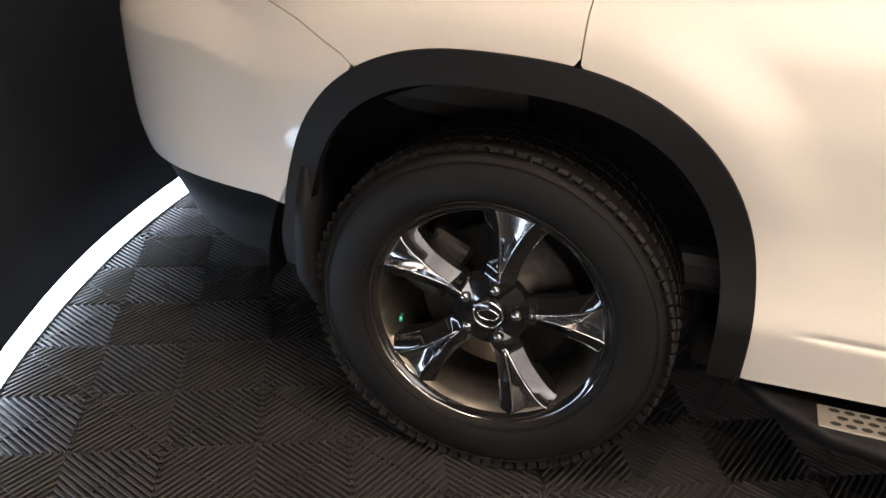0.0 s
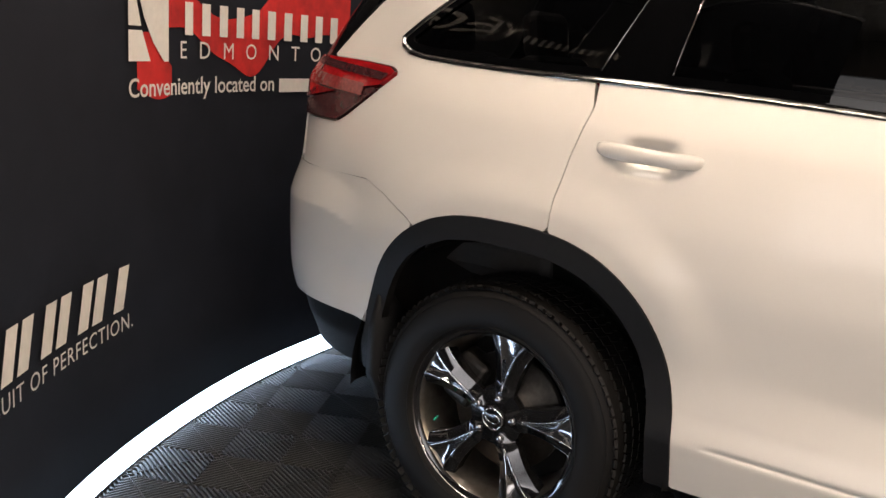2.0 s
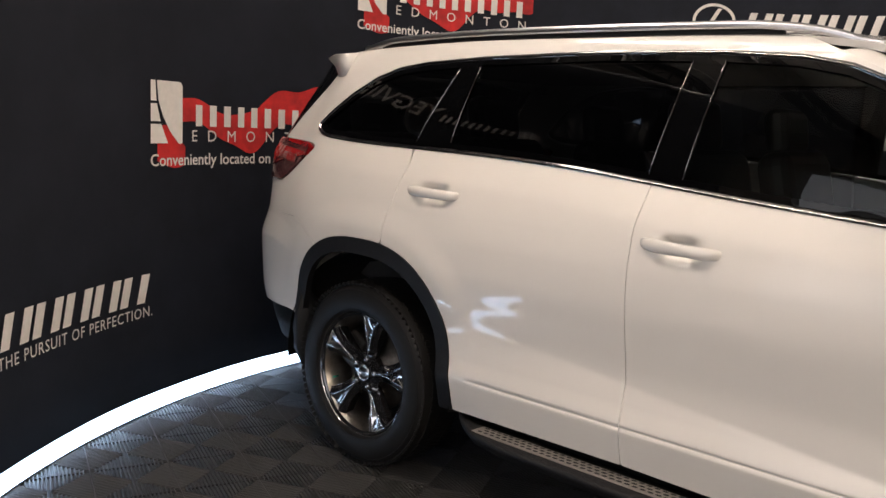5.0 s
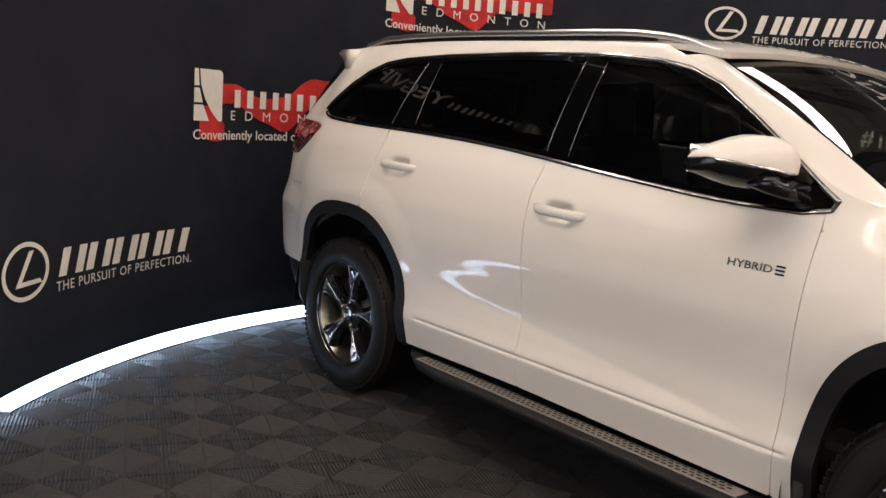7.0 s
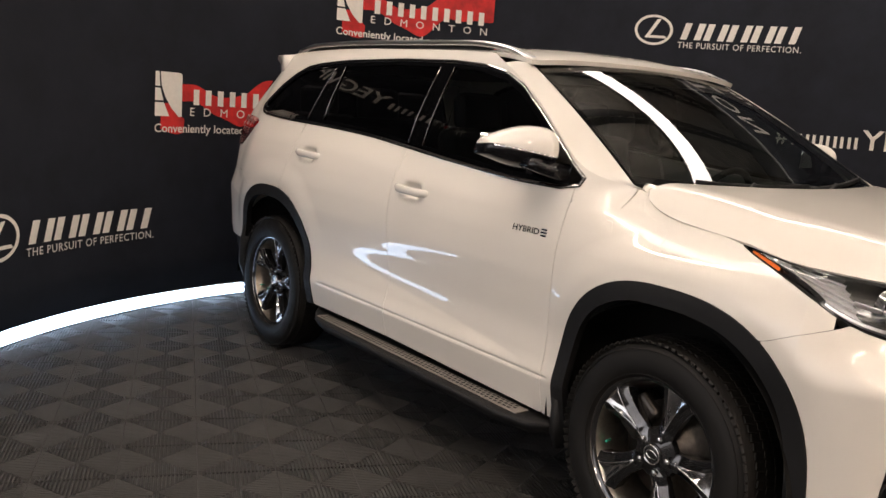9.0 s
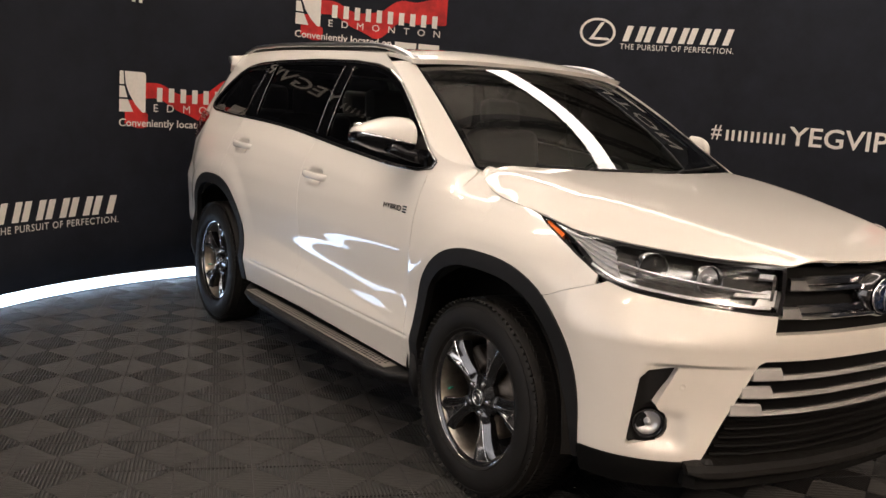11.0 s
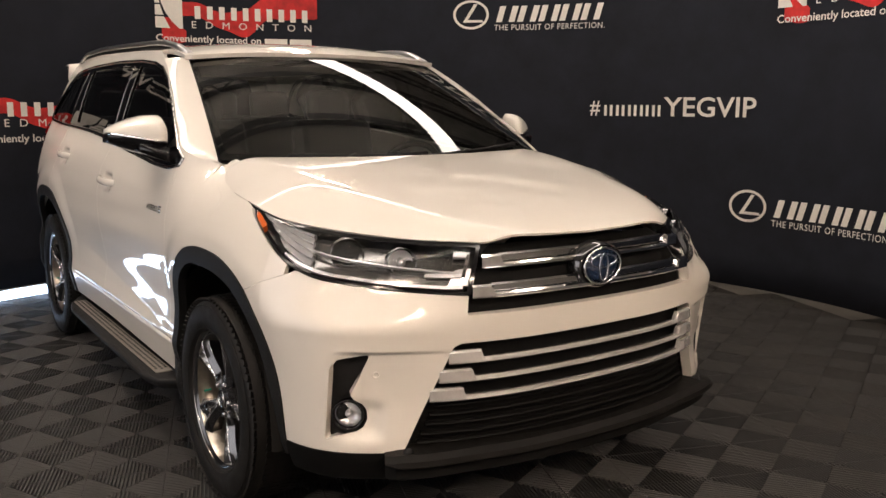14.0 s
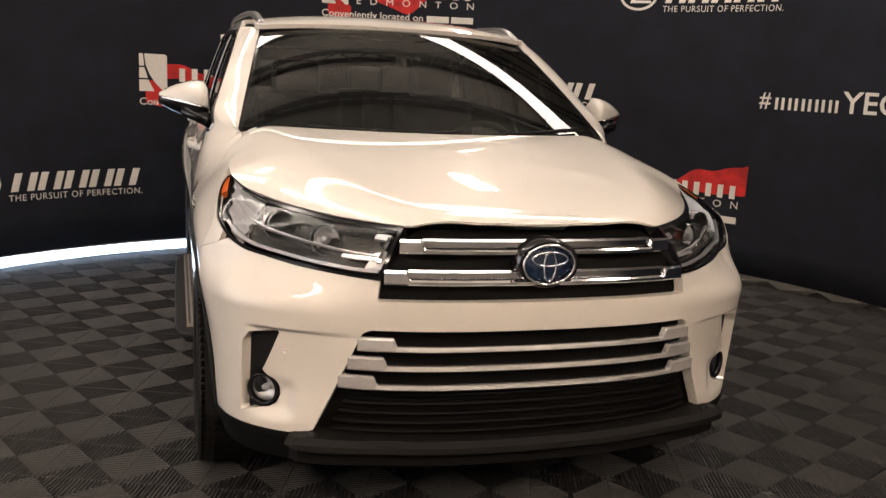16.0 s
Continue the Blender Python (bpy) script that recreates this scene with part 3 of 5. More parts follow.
px = np.convolve(np.r_[px[120:0:-1], px, px[-2:-122:-1]], ker, "valid")
py = np.convolve(np.r_[-py[120:0:-1], py, -py[-2:-122:-1]], ker, "valid")
S_END = dense[-1]


def outline(s):
    """Plan point on the right side's outline; past S_END it runs on round the left side, before 0 too."""
    s = np.asarray(s, float)
    k = np.where(s > S_END, 2 * S_END - s, np.abs(s))
    x, y = np.interp(k, dense, px), np.interp(k, dense, py)
    return x, np.where((s > S_END) | (s < 0), y, -y)


def s_of_x(x):
    return np.interp(x, px, dense)


def s_of_y(y):
    """For the front of the car: place on the outline by distance right of the middle."""
    half = dense > s_of_x(2.9)
    ys, ss = py[half][::-1], dense[half][::-1]
    k = np.interp(abs(y), ys, ss)
    return float(k if y <= 0 else 2 * S_END - k)


side_in = pchip([0.2, 0.33, 0.44, 0.475, 0.55, 0.64, 0.75, 0.86, 0.95, 1.05, 1.15, 1.22, 1.30, 1.40, 1.50, 1.60, 1.66, 1.72],
                [0.085, 0.052, 0.026, 0.020, 0.030, 0.036, 0.026, 0.015, 0.017, 0.034, 0.062, 0.083, 0.108, 0.141, 0.177, 0.219, 0.252, 0.33])
fender_in = pchip([0.2, 0.33, 0.475, 0.64, 0.80, 0.88, 0.95, 1.0, 1.05, 1.09, 1.13, 1.2, 1.72], [0.085, 0.052, 0.020, 0.028, 0.018, 0.014, 0.026, 0.046, 0.078, 0.118, 0.185, 0.30, 0.4])
front_in = pchip([0.2, 0.3, 0.38, 0.46, 0.60, 0.72, 0.80, 0.87, 0.95, 1.0, 1.03, 1.06, 1.1, 1.72], [0.09, 0.05, 0.024, 0.02, 0.01, 0.0, -0.008, -0.004, 0.022, 0.048, 0.08, 0.12, 0.2, 0.3])
rear_in = pchip([0.3, 0.4, 0.5, 0.60, 0.65, 0.82, 0.845, 0.87, 0.955, 0.975, 1.1, 1.2, 1.3, 1.6, 1.72], [0.14, 0.10, 0.055, 0.030, 0.024, 0.018, 0.018, 0.023, 0.050, 0.055, 0.064, 0.075, 0.12, 0.30, 0.36])


belt = pchip([-0.5, -0.17, 0.42, 0.86, 1.2, 1.57, 2.08, 2.25, 2.36], [1.312, 1.289, 1.273, 1.252, 1.224, 1.192, 1.163, 1.163, 1.172])


def arch_r(x, z, cx):
    """Distance outside the wheel arch's painted edge: a squarish oval, wider ahead than behind."""
    dx, dz = x - cx, z - HUB_Z
    r = np.hypot(dx, dz) + 1e-9
    ahead, behind, high = (0.497, 0.452, 0.552) if cx < 1 else (0.525, 0.455, 0.553)
    f = (np.abs(dx) / np.where(dx > 0, ahead, behind)) ** 2.6 + (np.abs(dz) / high) ** 2.6
    return r * (1 - (f + 1e-9) ** (-1 / 2.6))


lamp_shelf = pchip([-1.16, -1.10, -1.03, -0.95, -0.87, -0.80, -0.70, -0.58, -0.48, -0.40], [0.0, 0.016, 0.040, 0.060, 0.078, 0.074, 0.055, 0.028, 0.004, 0.0])


def inset(s, z):
    x, _ = outline(s)
    wf, wr, wd = smooth(2.98, 3.45, x), smooth(-0.5, -0.98, x), smooth(2.25, 2.75, x)
    a = side_in(z) * (1 - wd) + fender_in(z) * wd
    a = a * (1 - wf) * (1 - wr) + front_in(z) * wf + rear_in(z) * wr
    a = a + 0.05 * np.clip((0.75 - x) / 1.25, 0, 1.2) ** 2 * 3.0 * np.clip(z - 1.12, 0, 1) ** 1.5 * (1 - wr) + 0.09 * np.clip((x - 1.3) / 0.9, 0, 1) ** 2 * np.clip(z - 1.15, 0, 1) ** 1.5
    for cx in (0.0, AXLE_F):
        d = arch_r(x, z, cx)
        a = a - 0.015 * smooth(0.155, 0.035, d) * smooth(0.52, 0.80, z)
    # scalloped lower doors and the groove over the sill
    zc = 0.585 - 0.105 * (x - 1.45)
    up, down = np.exp(-np.clip(z - zc, -0.4, 1.0) / 0.16), 1 - (zc - z) / (zc - 0.478)
    dent = -np.log(np.exp(-25 * np.clip(up, -1, 4)) + np.exp(-25 * np.clip(down, -1, 4))) / 25
    a = a + 0.012 * np.clip(dent, 0, 1) * smooth(0.62, 1.10, x) * smooth(2.22, 1.95, x)
    # the shoulder crease that runs under the window line
    k = (z - belt(x) + 0.112) / 0.010
    a = a + 0.22 * 0.010 * np.log1p(np.exp(np.clip(k, -30, 12))) * np.clip((12.0 / np.maximum(k, 12.0)), 0, 1) * smooth(2.25, 1.7, x) * smooth(-0.55, -0.2, x)
    groove = smooth(0.55, 0.62, x) * smooth(2.32, 2.28, x)
    a = a + 0.006 * groove * np.exp(-((z - 0.478) / 0.006) ** 2)
    # hollows behind the door handles
    for hx, hz in ((0.345, 1.118), (1.345, 1.043)):
        a = a + 0.027 * np.exp(-(((x - hx) / 0.062) ** 4 + ((z - hz + 0.002) / 0.036) ** 4))
    # tuck under the rear bumper, its shoulder crease, and the hollow cheek over the fog lamps
    crease = 0.842 - 0.05 * smooth(-0.65, -0.40, x)
    a = a + 0.010 * smooth(0.61, 0.50, z) * smooth(-0.30, -0.5, x) * (1 - 0.5 * wr) + 0.020 * smooth(crease, crease + 0.012, z) * np.clip((z - crease) / 0.10, 0, 1) * smooth(-0.38, -0.60, x) * (1 - wr)
    _, yy = outline(s)
    a = a + 0.020 * np.exp(-(((np.abs(s - S_END) - 0.800) / 0.070) ** 4 + ((z - 0.478) / 0.055) ** 4)) * (x > 3.2)
    a = a + lamp_shelf(-np.abs(s - S_END)) * smooth(0.75, 0.895, z) * (x > 3.0)
    a = a + 0.020 * smooth(0.702, 0.688, z) * smooth(0.40, 0.56, z) * smooth(0.50, 0.72, np.abs(yy)) * smooth(0.83, 0.76, np.abs(yy)) * smooth(3.2, 3.35, x)
    return a


def P(s, z):
    s, z = np.asarray(s, float), np.asarray(z, float)
    x, y = outline(s)
    xa, ya = outline(s - 0.01)
    xb, yb = outline(s + 0.01)
    tx, ty = xb - xa, yb - ya
    n = np.hypot(tx, ty) + 1e-12
    d = inset(s, z)
    return np.stack([x - d * ty / n, y + d * tx / n, z + 0 * x], -1)


def side(x, z):
    return P(s_of_x(x), z)


def side_y(x, z):
    return -side(x, z)[..., 1]


hood_mid = pchip([2.3, 2.66, 3.0, 3.3, 3.5, 3.62, 3.70, 3.76], [1.235, 1.208, 1.165, 1.117, 1.078, 1.048, 1.022, 0.97])
roof_mid = pchip([-0.6, -0.45, -0.2, 0.3, 1.0, 1.5, 1.72, 1.86], [1.675, 1.694, 1.710, 1.722, 1.727, 1.714, 1.688, 1.648])


# the hood's rounded edge over seam and head lamp: its distance from the middle and its height
edge_y = pchip([2.3, 2.5, 2.55, 2.62, 2.71, 2.83, 2.99, 3.18, 3.375, 3.553, 3.65, 3.72], [0.74, 0.74, 0.775, 0.800, 0.815, 0.828, 0.833, 0.760, 0.655, 0.514, 0.395, 0.30])
edge_z = pchip([2.3, 2.5, 2.55, 2.62, 2.71, 2.83, 2.99, 3.13, 3.25, 3.39, 3.52, 3.65, 3.72], [1.20, 1.188, 1.160, 1.132, 1.112, 1.099, 1.082, 1.045, 1.032, 1.021, 1.013, 1.009, 0.992])


def hood_z(x, y):
    """A nearly flat middle, a ridge on either side that draws in toward the grille, and a slope from it to the hood's edge."""
    x, y = np.asarray(x, float), np.asarray(y, float)
    e = edge_y(x)
    line, inner = 0.65 - 0.2238 * (x - 2.6), e - 0.11
    ridge = -0.03 * np.logaddexp(-line / 0.03, -inner / 0.03)
    over = 0.016 * np.log1p(np.exp(np.clip((np.abs(y) - ridge) / 0.016, -30, 40)))
    full = 0.016 * np.log1p(np.exp(np.clip((e - ridge) / 0.016, -30, 40)))
    crown = hood_mid(x) - 0.005 * (np.minimum(np.abs(y), e) / 0.8) ** 2
    drop = np.maximum(hood_mid(x) - 0.005 * (e / 0.8) ** 2 - edge_z(x), 0.004)
    return crown - drop * (over / full) ** (1.8 + 0.2 * smooth(3.05, 2.62, x))


def hood(x, y):
    return np.stack([x, y, hood_z(x, y)], -1)


def roof_z(x, y):
    return roof_mid(x) - (0.034 + 0.014 * smooth(0.2, 1.2, x)) * (np.abs(y) / 0.66) ** 2.5


def roof(x, y):
    return np.stack([x, y, roof_z(x, y)], -1)


def screen(a, b):
    """Windscreen: a across from -1 (right) to 1, b up from the cowl to the roof."""
    a, b = np.asarray(a, float), np.asarray(b, float)
    k = 1 - a * a
    x0, y0, z0 = 2.485 + 0.155 * k, 0.775 * a, 1.195 - 0.045 * k
    x1, y1, z1 = 1.735 + 0.06 * k, 0.63 * a, 1.618 + 0.042 * k
    bulge = (0.10 - 0.05 * a ** 4) * b * (1 - b)
    return np.stack([x0 + (x1 - x0) * b + bulge * 0.5, y0 + (y1 - y0) * b, z0 + (z1 - z0) * b + bulge * 0.87], -1)


def pts(xs, zs):
    return list(zip(xs, zs))


BX = np.linspace(-0.36, 2.24, 24)
DLO_TOP = [(2.33, 1.205), (2.21, 1.290), (2.02, 1.415), (1.85, 1.518), (1.71, 1.573), (1.57, 1.600), (1.33, 1.618), (0.9, 1.626), (0.4, 1.618), (0.1, 1.603), (-0.05, 1.585), (-0.18, 1.545), (-0.30, 1.48), (-0.40, 1.405), (-0.465, 1.352), (-0.455, 1.33), (-0.42, 1.312)]
DLO = pts(BX, belt(BX)) + [(2.32, 1.178)] + DLO_TOP
dlo = polygon(DLO)
pillar_top = pchip([1.49, 1.64, 1.79, 1.99, 2.19, 2.36, 2.5, 2.56], [1.69, 1.628, 1.560, 1.450, 1.317, 1.222, 1.187, 1.17])
GAP = 0.0012

WIDE = 1.0184                            # the car is 1.94 m wide, its right flank at y = -0.95
car = thing("suv", "pearl white hybrid SUV with black arch trim, parked on ribbed tiles", "car", at=(0, 0.95 * (WIDE - 1), 0))
car.scale = (1, WIDE, 1)


def pair(name, mat, make, label="", parents=None):
    """The same panel on the right side and, mirrored, on the left."""
    out = []
    for k, flip in enumerate((False, True)):
        out.append(link(name, make(flip), mat, parents[k] if parents else car, label))
    return out


def half(nx, nz, c):
    """nx * x + nz * z < c."""
    n = math.hypot(nx, nz)
    return lambda x, z: (nx * x + nz * z - c) / n


def right_of(x0, z0, x1, z1):
    """Negative on the forward side of a line through two side points, z0 < z1."""
    return half(-(z1 - z0), (x1 - x0), -(z1 - z0) * x0 + (x1 - x0) * z0)


def left_of(x0, z0, x1, z1):
    g = right_of(x0, z0, x1, z1)
    return lambda x, z: -g(x, z)


# side frame: rear quarter, pillars and roof rail in one pressing
lower_q = [(0.165, 1.27), (0.182, 1.215), (0.155, 1.10), (0.139, 1.0), (0.131, 0.80), (-0.20, 0.78), (-0.292, 0.880), (-0.387, 0.928), (-0.462, 0.957), (-0.67, 0.955), (-0.84, 0.958)]
rear_q = [(-0.86, 1.10), (-0.82, 1.25), (-0.70, 1.39), (-0.56, 1.53), (-0.47, 1.64), (-0.45, 1.72)]
frame_poly = polygon(lower_q + rear_q + [(1.6, 1.72), (2.5, 1.72), (2.5, 1.12), (2.309, 1.12), (2.306, 1.172)] + [(x, float(belt(x)) + 0.02) for x in np.linspace(2.25, 0.3, 12)])
under_roof = lambda x, z: (z - roof_z(x, side_y(x, z))) * 0.9
under_pillar = lambda x, z: np.where(x > 1.49, (z - pillar_top(x)) * 0.85, -1.0)
TAIL = [(-0.435, 1.252), (-0.47, 1.268), (-0.62, 1.278), (-0.86, 1.285), (-0.92, 1.19), (-0.86, 1.10), (-0.655, 1.098), (-0.62, 1.115), (-0.47, 1.225)]
tail = polygon(TAIL)
frame_in = lambda x, z: np.maximum.reduce([frame_poly(x, z) + GAP, under_roof(x, z), under_pillar(x, z), -dlo(x, z), -arch_r(x, z, 0.0), GAP - tail(x, z)])
pair("side_frame", PAINT, lambda f: patch_mesh("side_frame", side, -0.9, 2.6, 0.75, 1.74, 260, 84, frame_in, 0.02, mirror=f))

# lower edge of the head lamp and the seam between fender and bumper: place on the outline from the nose, height
LAMP_EDGE = [(-1.22, 1.005), (-1.15, 0.975), (-1.10, 0.947), (-1.05, 0.923), (-1.0, 0.908), (-0.95, 0.898), (-0.85, 0.886), (-0.75, 0.878), (-0.66, 0.872), (-0.556, 0.866)]
NOSE_SEAM = [(-1.32, 0.818), (-1.278, 0.834), (-1.24, 0.846), (-1.162, 0.880), (-1.127, 0.892), (-1.069, 0.914)]
ox = lambda d: float(outline(S_END + d)[0])
rear_seam = [(0.182, 1.215), (0.155, 1.10), (0.139, 1.0), (0.131, 0.80)]
door_r = polygon([(0.165, 1.35)] + rear_seam + [(0.131, 0.34), (0.45, 0.345), (1.205, 0.352), (1.200, 0.60), (1.194, 0.90), (1.190, 1.08), (1.203, 1.23), (1.203, 1.35)])
door_f = polygon([(1.203, 1.35), (1.203, 1.23), (1.190, 1.08), (1.194, 0.90), (1.200, 0.60), (1.205, 0.352), (2.268, 0.332), (2.276, 0.55), (2.289, 0.78), (2.303, 0.98), (2.308, 1.10), (2.306, 1.35)])
fender = polygon([(2.306, 1.35), (2.308, 1.10), (2.303, 0.98), (2.289, 0.78), (2.276, 0.55), (2.268, 0.332), (2.45, 0.33), (2.9, 0.60), (3.05, 0.78), *[(ox(d), z) for d, z in NOSE_SEAM], *[(ox(d), z) for d, z in LAMP_EDGE[3::-1]], (3.10, 1.037), (3.035, 1.060), (2.995, 1.076), (2.985, 1.085), (2.98, 1.35)])
below_belt = lambda x, z: z - belt(x) - 0.004
door_r_in = lambda x, z: np.maximum.reduce([door_r(x, z) + GAP, -arch_r(x, z, 0.0), below_belt(x, z)])
door_f_in = lambda x, z: np.maximum.reduce([door_f(x, z) + GAP, -arch_r(x, z, AXLE_F), below_belt(x, z)])
fender_in_f = lambda x, z: np.maximum.reduce([fender(x, z) + GAP, -arch_r(x, z, AXLE_F), (z - np.maximum(edge_z(x) - 0.003, hood_z(x, side_y(x, z)))) * 0.7, np.where(x < 2.5, z - 1.1212, -1.0)])
doors_r = pair("rear_door", PAINT, lambda f: patch_mesh("rear_door", side, 0.08, 1.22, 0.33, 1.31, 112, 150, door_r_in, 0.02, mirror=f))
doors_f = pair("front_door", PAINT, lambda f: patch_mesh("front_door", side, 1.18, 2.38, 0.32, 1.26, 118, 145, door_f_in, 0.02, mirror=f))
pair("front_fender", PAINT, lambda f: patch_mesh("front_fender", side, 2.27, 3.32, 0.32, 1.21, 120, 104, fender_in_f, 0.02, mirror=f))

# rear bumper and its dark underside
bx = lambda s, z: outline(s)[0]
bump_r_poly = polygon([(-s_of_x(-0.2), 0.96)] + [(-s_of_x(-0.2), 0.49), (-s_of_x(-0.5), 0.545), (s_of_x(-0.5), 0.545), (s_of_x(-0.2), 0.49), (s_of_x(-0.2), 0.79), (s_of_x(-0.292), 0.880), (s_of_x(-0.387), 0.928), (s_of_x(-0.462), 0.957), (s_of_x(-0.84), 0.958), (-s_of_x(-0.84), 0.958), (-s_of_x(-0.462), 0.957), (-s_of_x(-0.387), 0.928), (-s_of_x(-0.292), 0.88)][1:])
cut_rear = lambda s, z: np.maximum.reduce([bump_r_poly(s, z) + GAP, -arch_r(bx(s, z), z, 0.0)])
link("rear_bumper", patch_mesh("rear_bumper", P, -s_of_x(-0.2), s_of_x(-0.2), 0.48, 0.97, 180, 50, cut_rear, 0.02), PAINT, car)
s0 = float(s_of_x(-0.38))
low_r = lambda s, z: np.maximum.reduce([np.abs(s) - s0, 0.385 - z, z - 0.492 - 0.055 * smooth(-0.3, -0.5, bx(s, z)), -arch_r(bx(s, z), z, 0.0)])
part("rear_valance", patch_mesh("rear_valance", P, -s0 - 0.02, s0 + 0.02, 0.30, 0.56, 120, 24, low_r, 0.03, push=-0.022), MESH, car, "black plastic lower bumper")
# tailgate with its window
gate_w = float(s_of_x(-0.90))
gate = lambda s, z: np.maximum.reduce([np.abs(s) - gate_w, 0.965 - z, z - 1.64])
gate_edge = pchip([1.10, 1.25, 1.39, 1.53, 1.64, 1.72], [-0.86, -0.82, -0.70, -0.56, -0.47, -0.45])
back_glass = lambda s, z: np.maximum.reduce([bx(s, z) - gate_edge(z) + 0.006, 1.28 - z, z - 1.66])
part("tailgate", patch_mesh("tailgate", P, -gate_w - 0.02, gate_w + 0.02, 0.95, 1.65, 80, 50, minus(gate, back_glass), 0.02), PAINT, car)
part("rear_window", patch_mesh("rear_window", P, -float(s_of_x(-0.44)), float(s_of_x(-0.44)), 1.26, 1.68, 160, 40, back_glass, 0.01, push=-0.006), TINT, car)
# tail lamps: red over smoked
tail_up = lambda x, z: np.maximum(tail(x, z) + 0.004, -(z - 1.155 - 0.16 * (x + 0.86)))
tail_dn = lambda x, z: np.maximum(tail(x, z) + 0.004, (z - 1.150 - 0.16 * (x + 0.86)))
tl = pair("tail_lamp", RED, lambda f: patch_mesh("tail_lamp", side, -0.94, -0.3, 1.05, 1.32, 70, 36, tail_up, 0.03, push=0.010, mirror=f), "red tail lamp lens")
pair("lower_lens", DARK_RED, lambda f: patch_mesh("lower_lens", side, -0.94, -0.3, 1.05, 1.32, 70, 36, tail_dn, 0.03, push=0.008, mirror=f), "smoked lower lens", parents=tl)
tail_top = lambda x: 1.250 - 0.085 * (x + 0.435)
for k, o in enumerate(tl):
    for name, mat, q0, q1, x1 in (("dark_band", DARK_RED, 0.008, 0.030, -0.46), ("frosted_band", FROST, 0.050, 0.084, -0.56), ("light_guide", DARK_RED, 0.084, 0.089, -0.56)):
        band = lambda x, z, q0=q0, q1=q1, x1=x1: np.maximum.reduce([tail(x, z) + 0.010, np.abs(tail_top(x) - z - (q0 + q1) / 2) - (q1 - q0) / 2, x - x1])
        part(name, patch_mesh(name, side, -0.94, -0.35, 1.08, 1.31, 90, 70, band, 0.0, push=0.0125, mirror=bool(k)), mat, o)

# roof, hood, screen
top_x = lambda y: 1.785 + 0.065 * (1 - (y / 0.63) ** 2)
roof_in = lambda x, y: np.maximum.reduce([np.abs(y) - side_y(x, roof_z(x, y)) - 0.002, (x - np.where(np.abs(y) < 0.63, top_x(np.clip(y, -0.63, 0.63)), 1.775)) * 1.0 + 0.004, -0.42 - x, np.where(x > 1.52, np.abs(y) - 0.655, -1)])
part("roof", patch_mesh("roof", roof, -0.53, 1.89, -0.80, 0.80, 150, 110, roof_in, 0.02), PAINT, car)
SEAM_X = [(2.50, 0.68), (2.515, 0.735)] + [(x, float(edge_y(x))) for x in (2.55, 2.585, 2.62, 2.66, 2.71, 2.77, 2.83, 2.89, 2.94)]
LAMP_X = [(x, float(edge_y(x))) for x in np.linspace(2.98, 3.648, 18)]
hood_half = [(2.655, 0.0), (2.64, 0.25), (2.59, 0.50), (2.545, 0.66)] + SEAM_X[1:] + LAMP_X + [(3.660, 0.375), (3.69, 0.2), (3.70, 0.0)]
hood_poly = polygon([(x, -y) for x, y in hood_half] + [(x, y) for x, y in hood_half[::-1][1:-1]])
part("hood", patch_mesh("hood", hood, 2.38, 3.74, -0.86, 0.86, 130, 150, grown(hood_poly, -GAP), 0.008), PAINT, car)
wing_top = lambda x, y: np.maximum.reduce([GAP - hood_poly(x, y), np.abs(y) - side_y(x, hood_z(x, y)) - 0.001, 2.47 - x, x - 3.10, 0.705 - np.abs(y), polygon([(2.3, 0.0), (2.36, 0.9), (3.06, 0.9), (3.02, 0.81), (3.0, 0.79), (2.3, 0.6)])(x, np.abs(y))])
for sgn, flip in ((1, False), (-1, True)):
    part("fender_top", patch_mesh("fender_top", hood, 2.36, 3.12, -0.95, -0.5, 90, 70, wing_top, 0.01, mirror=flip, one=True), PAINT, car)
part("windscreen", patch_mesh("windscreen", screen, -0.985, 0.985, 0.02, 0.975, 60, 40), SCREEN, car, "clear windscreen")
# black ceramic border under the screen glass
frit = lambda a, b: -np.maximum.reduce([np.abs(a) - 0.955, 0.085 - b, b - 0.90])
part("screen_border", patch_mesh("screen_border", screen, -1.0, 1.0, 0.0, 1.0, 120, 90, frit, 0.0, push=-0.006), GLOSS_BLACK, car)


def pillar(a, b):
    """Outer skin between the side pressing and the windscreen's edge; a up, b across."""
    a, b = np.asarray(a, float), np.asarray(b, float)
    x = 2.53 - 0.86 * a
    z = pillar_top(x)
    o = side(x, z)
    e = screen(-1.0 + 0 * a, np.clip((2.49 - x) / 0.76, 0, 1))
    p = o + (e - o) * b[..., None]
    up = 0.007 * np.sin(np.pi * b)
    return p + np.stack([0.4 * up, -0.6 * up, 0.7 * up], -1)


pair("windscreen_pillar", PAINT, lambda f: patch_mesh("windscreen_pillar", pillar, 0.0, 1.0, 0.0, 1.0, 60, 10, mirror=f))

# glazing of the sides
ring_in = lambda x, z: np.abs(dlo(x, z)) - 0.0065


def trim_round(x, z):
    """The side's skin with a half-round bead along the window opening's edge."""
    p = side(x, z)
    p[..., 1] -= 0.002 + 0.006 * (1 - np.clip(dlo(x, z) / 0.0065, -1, 1) ** 2)
    return p


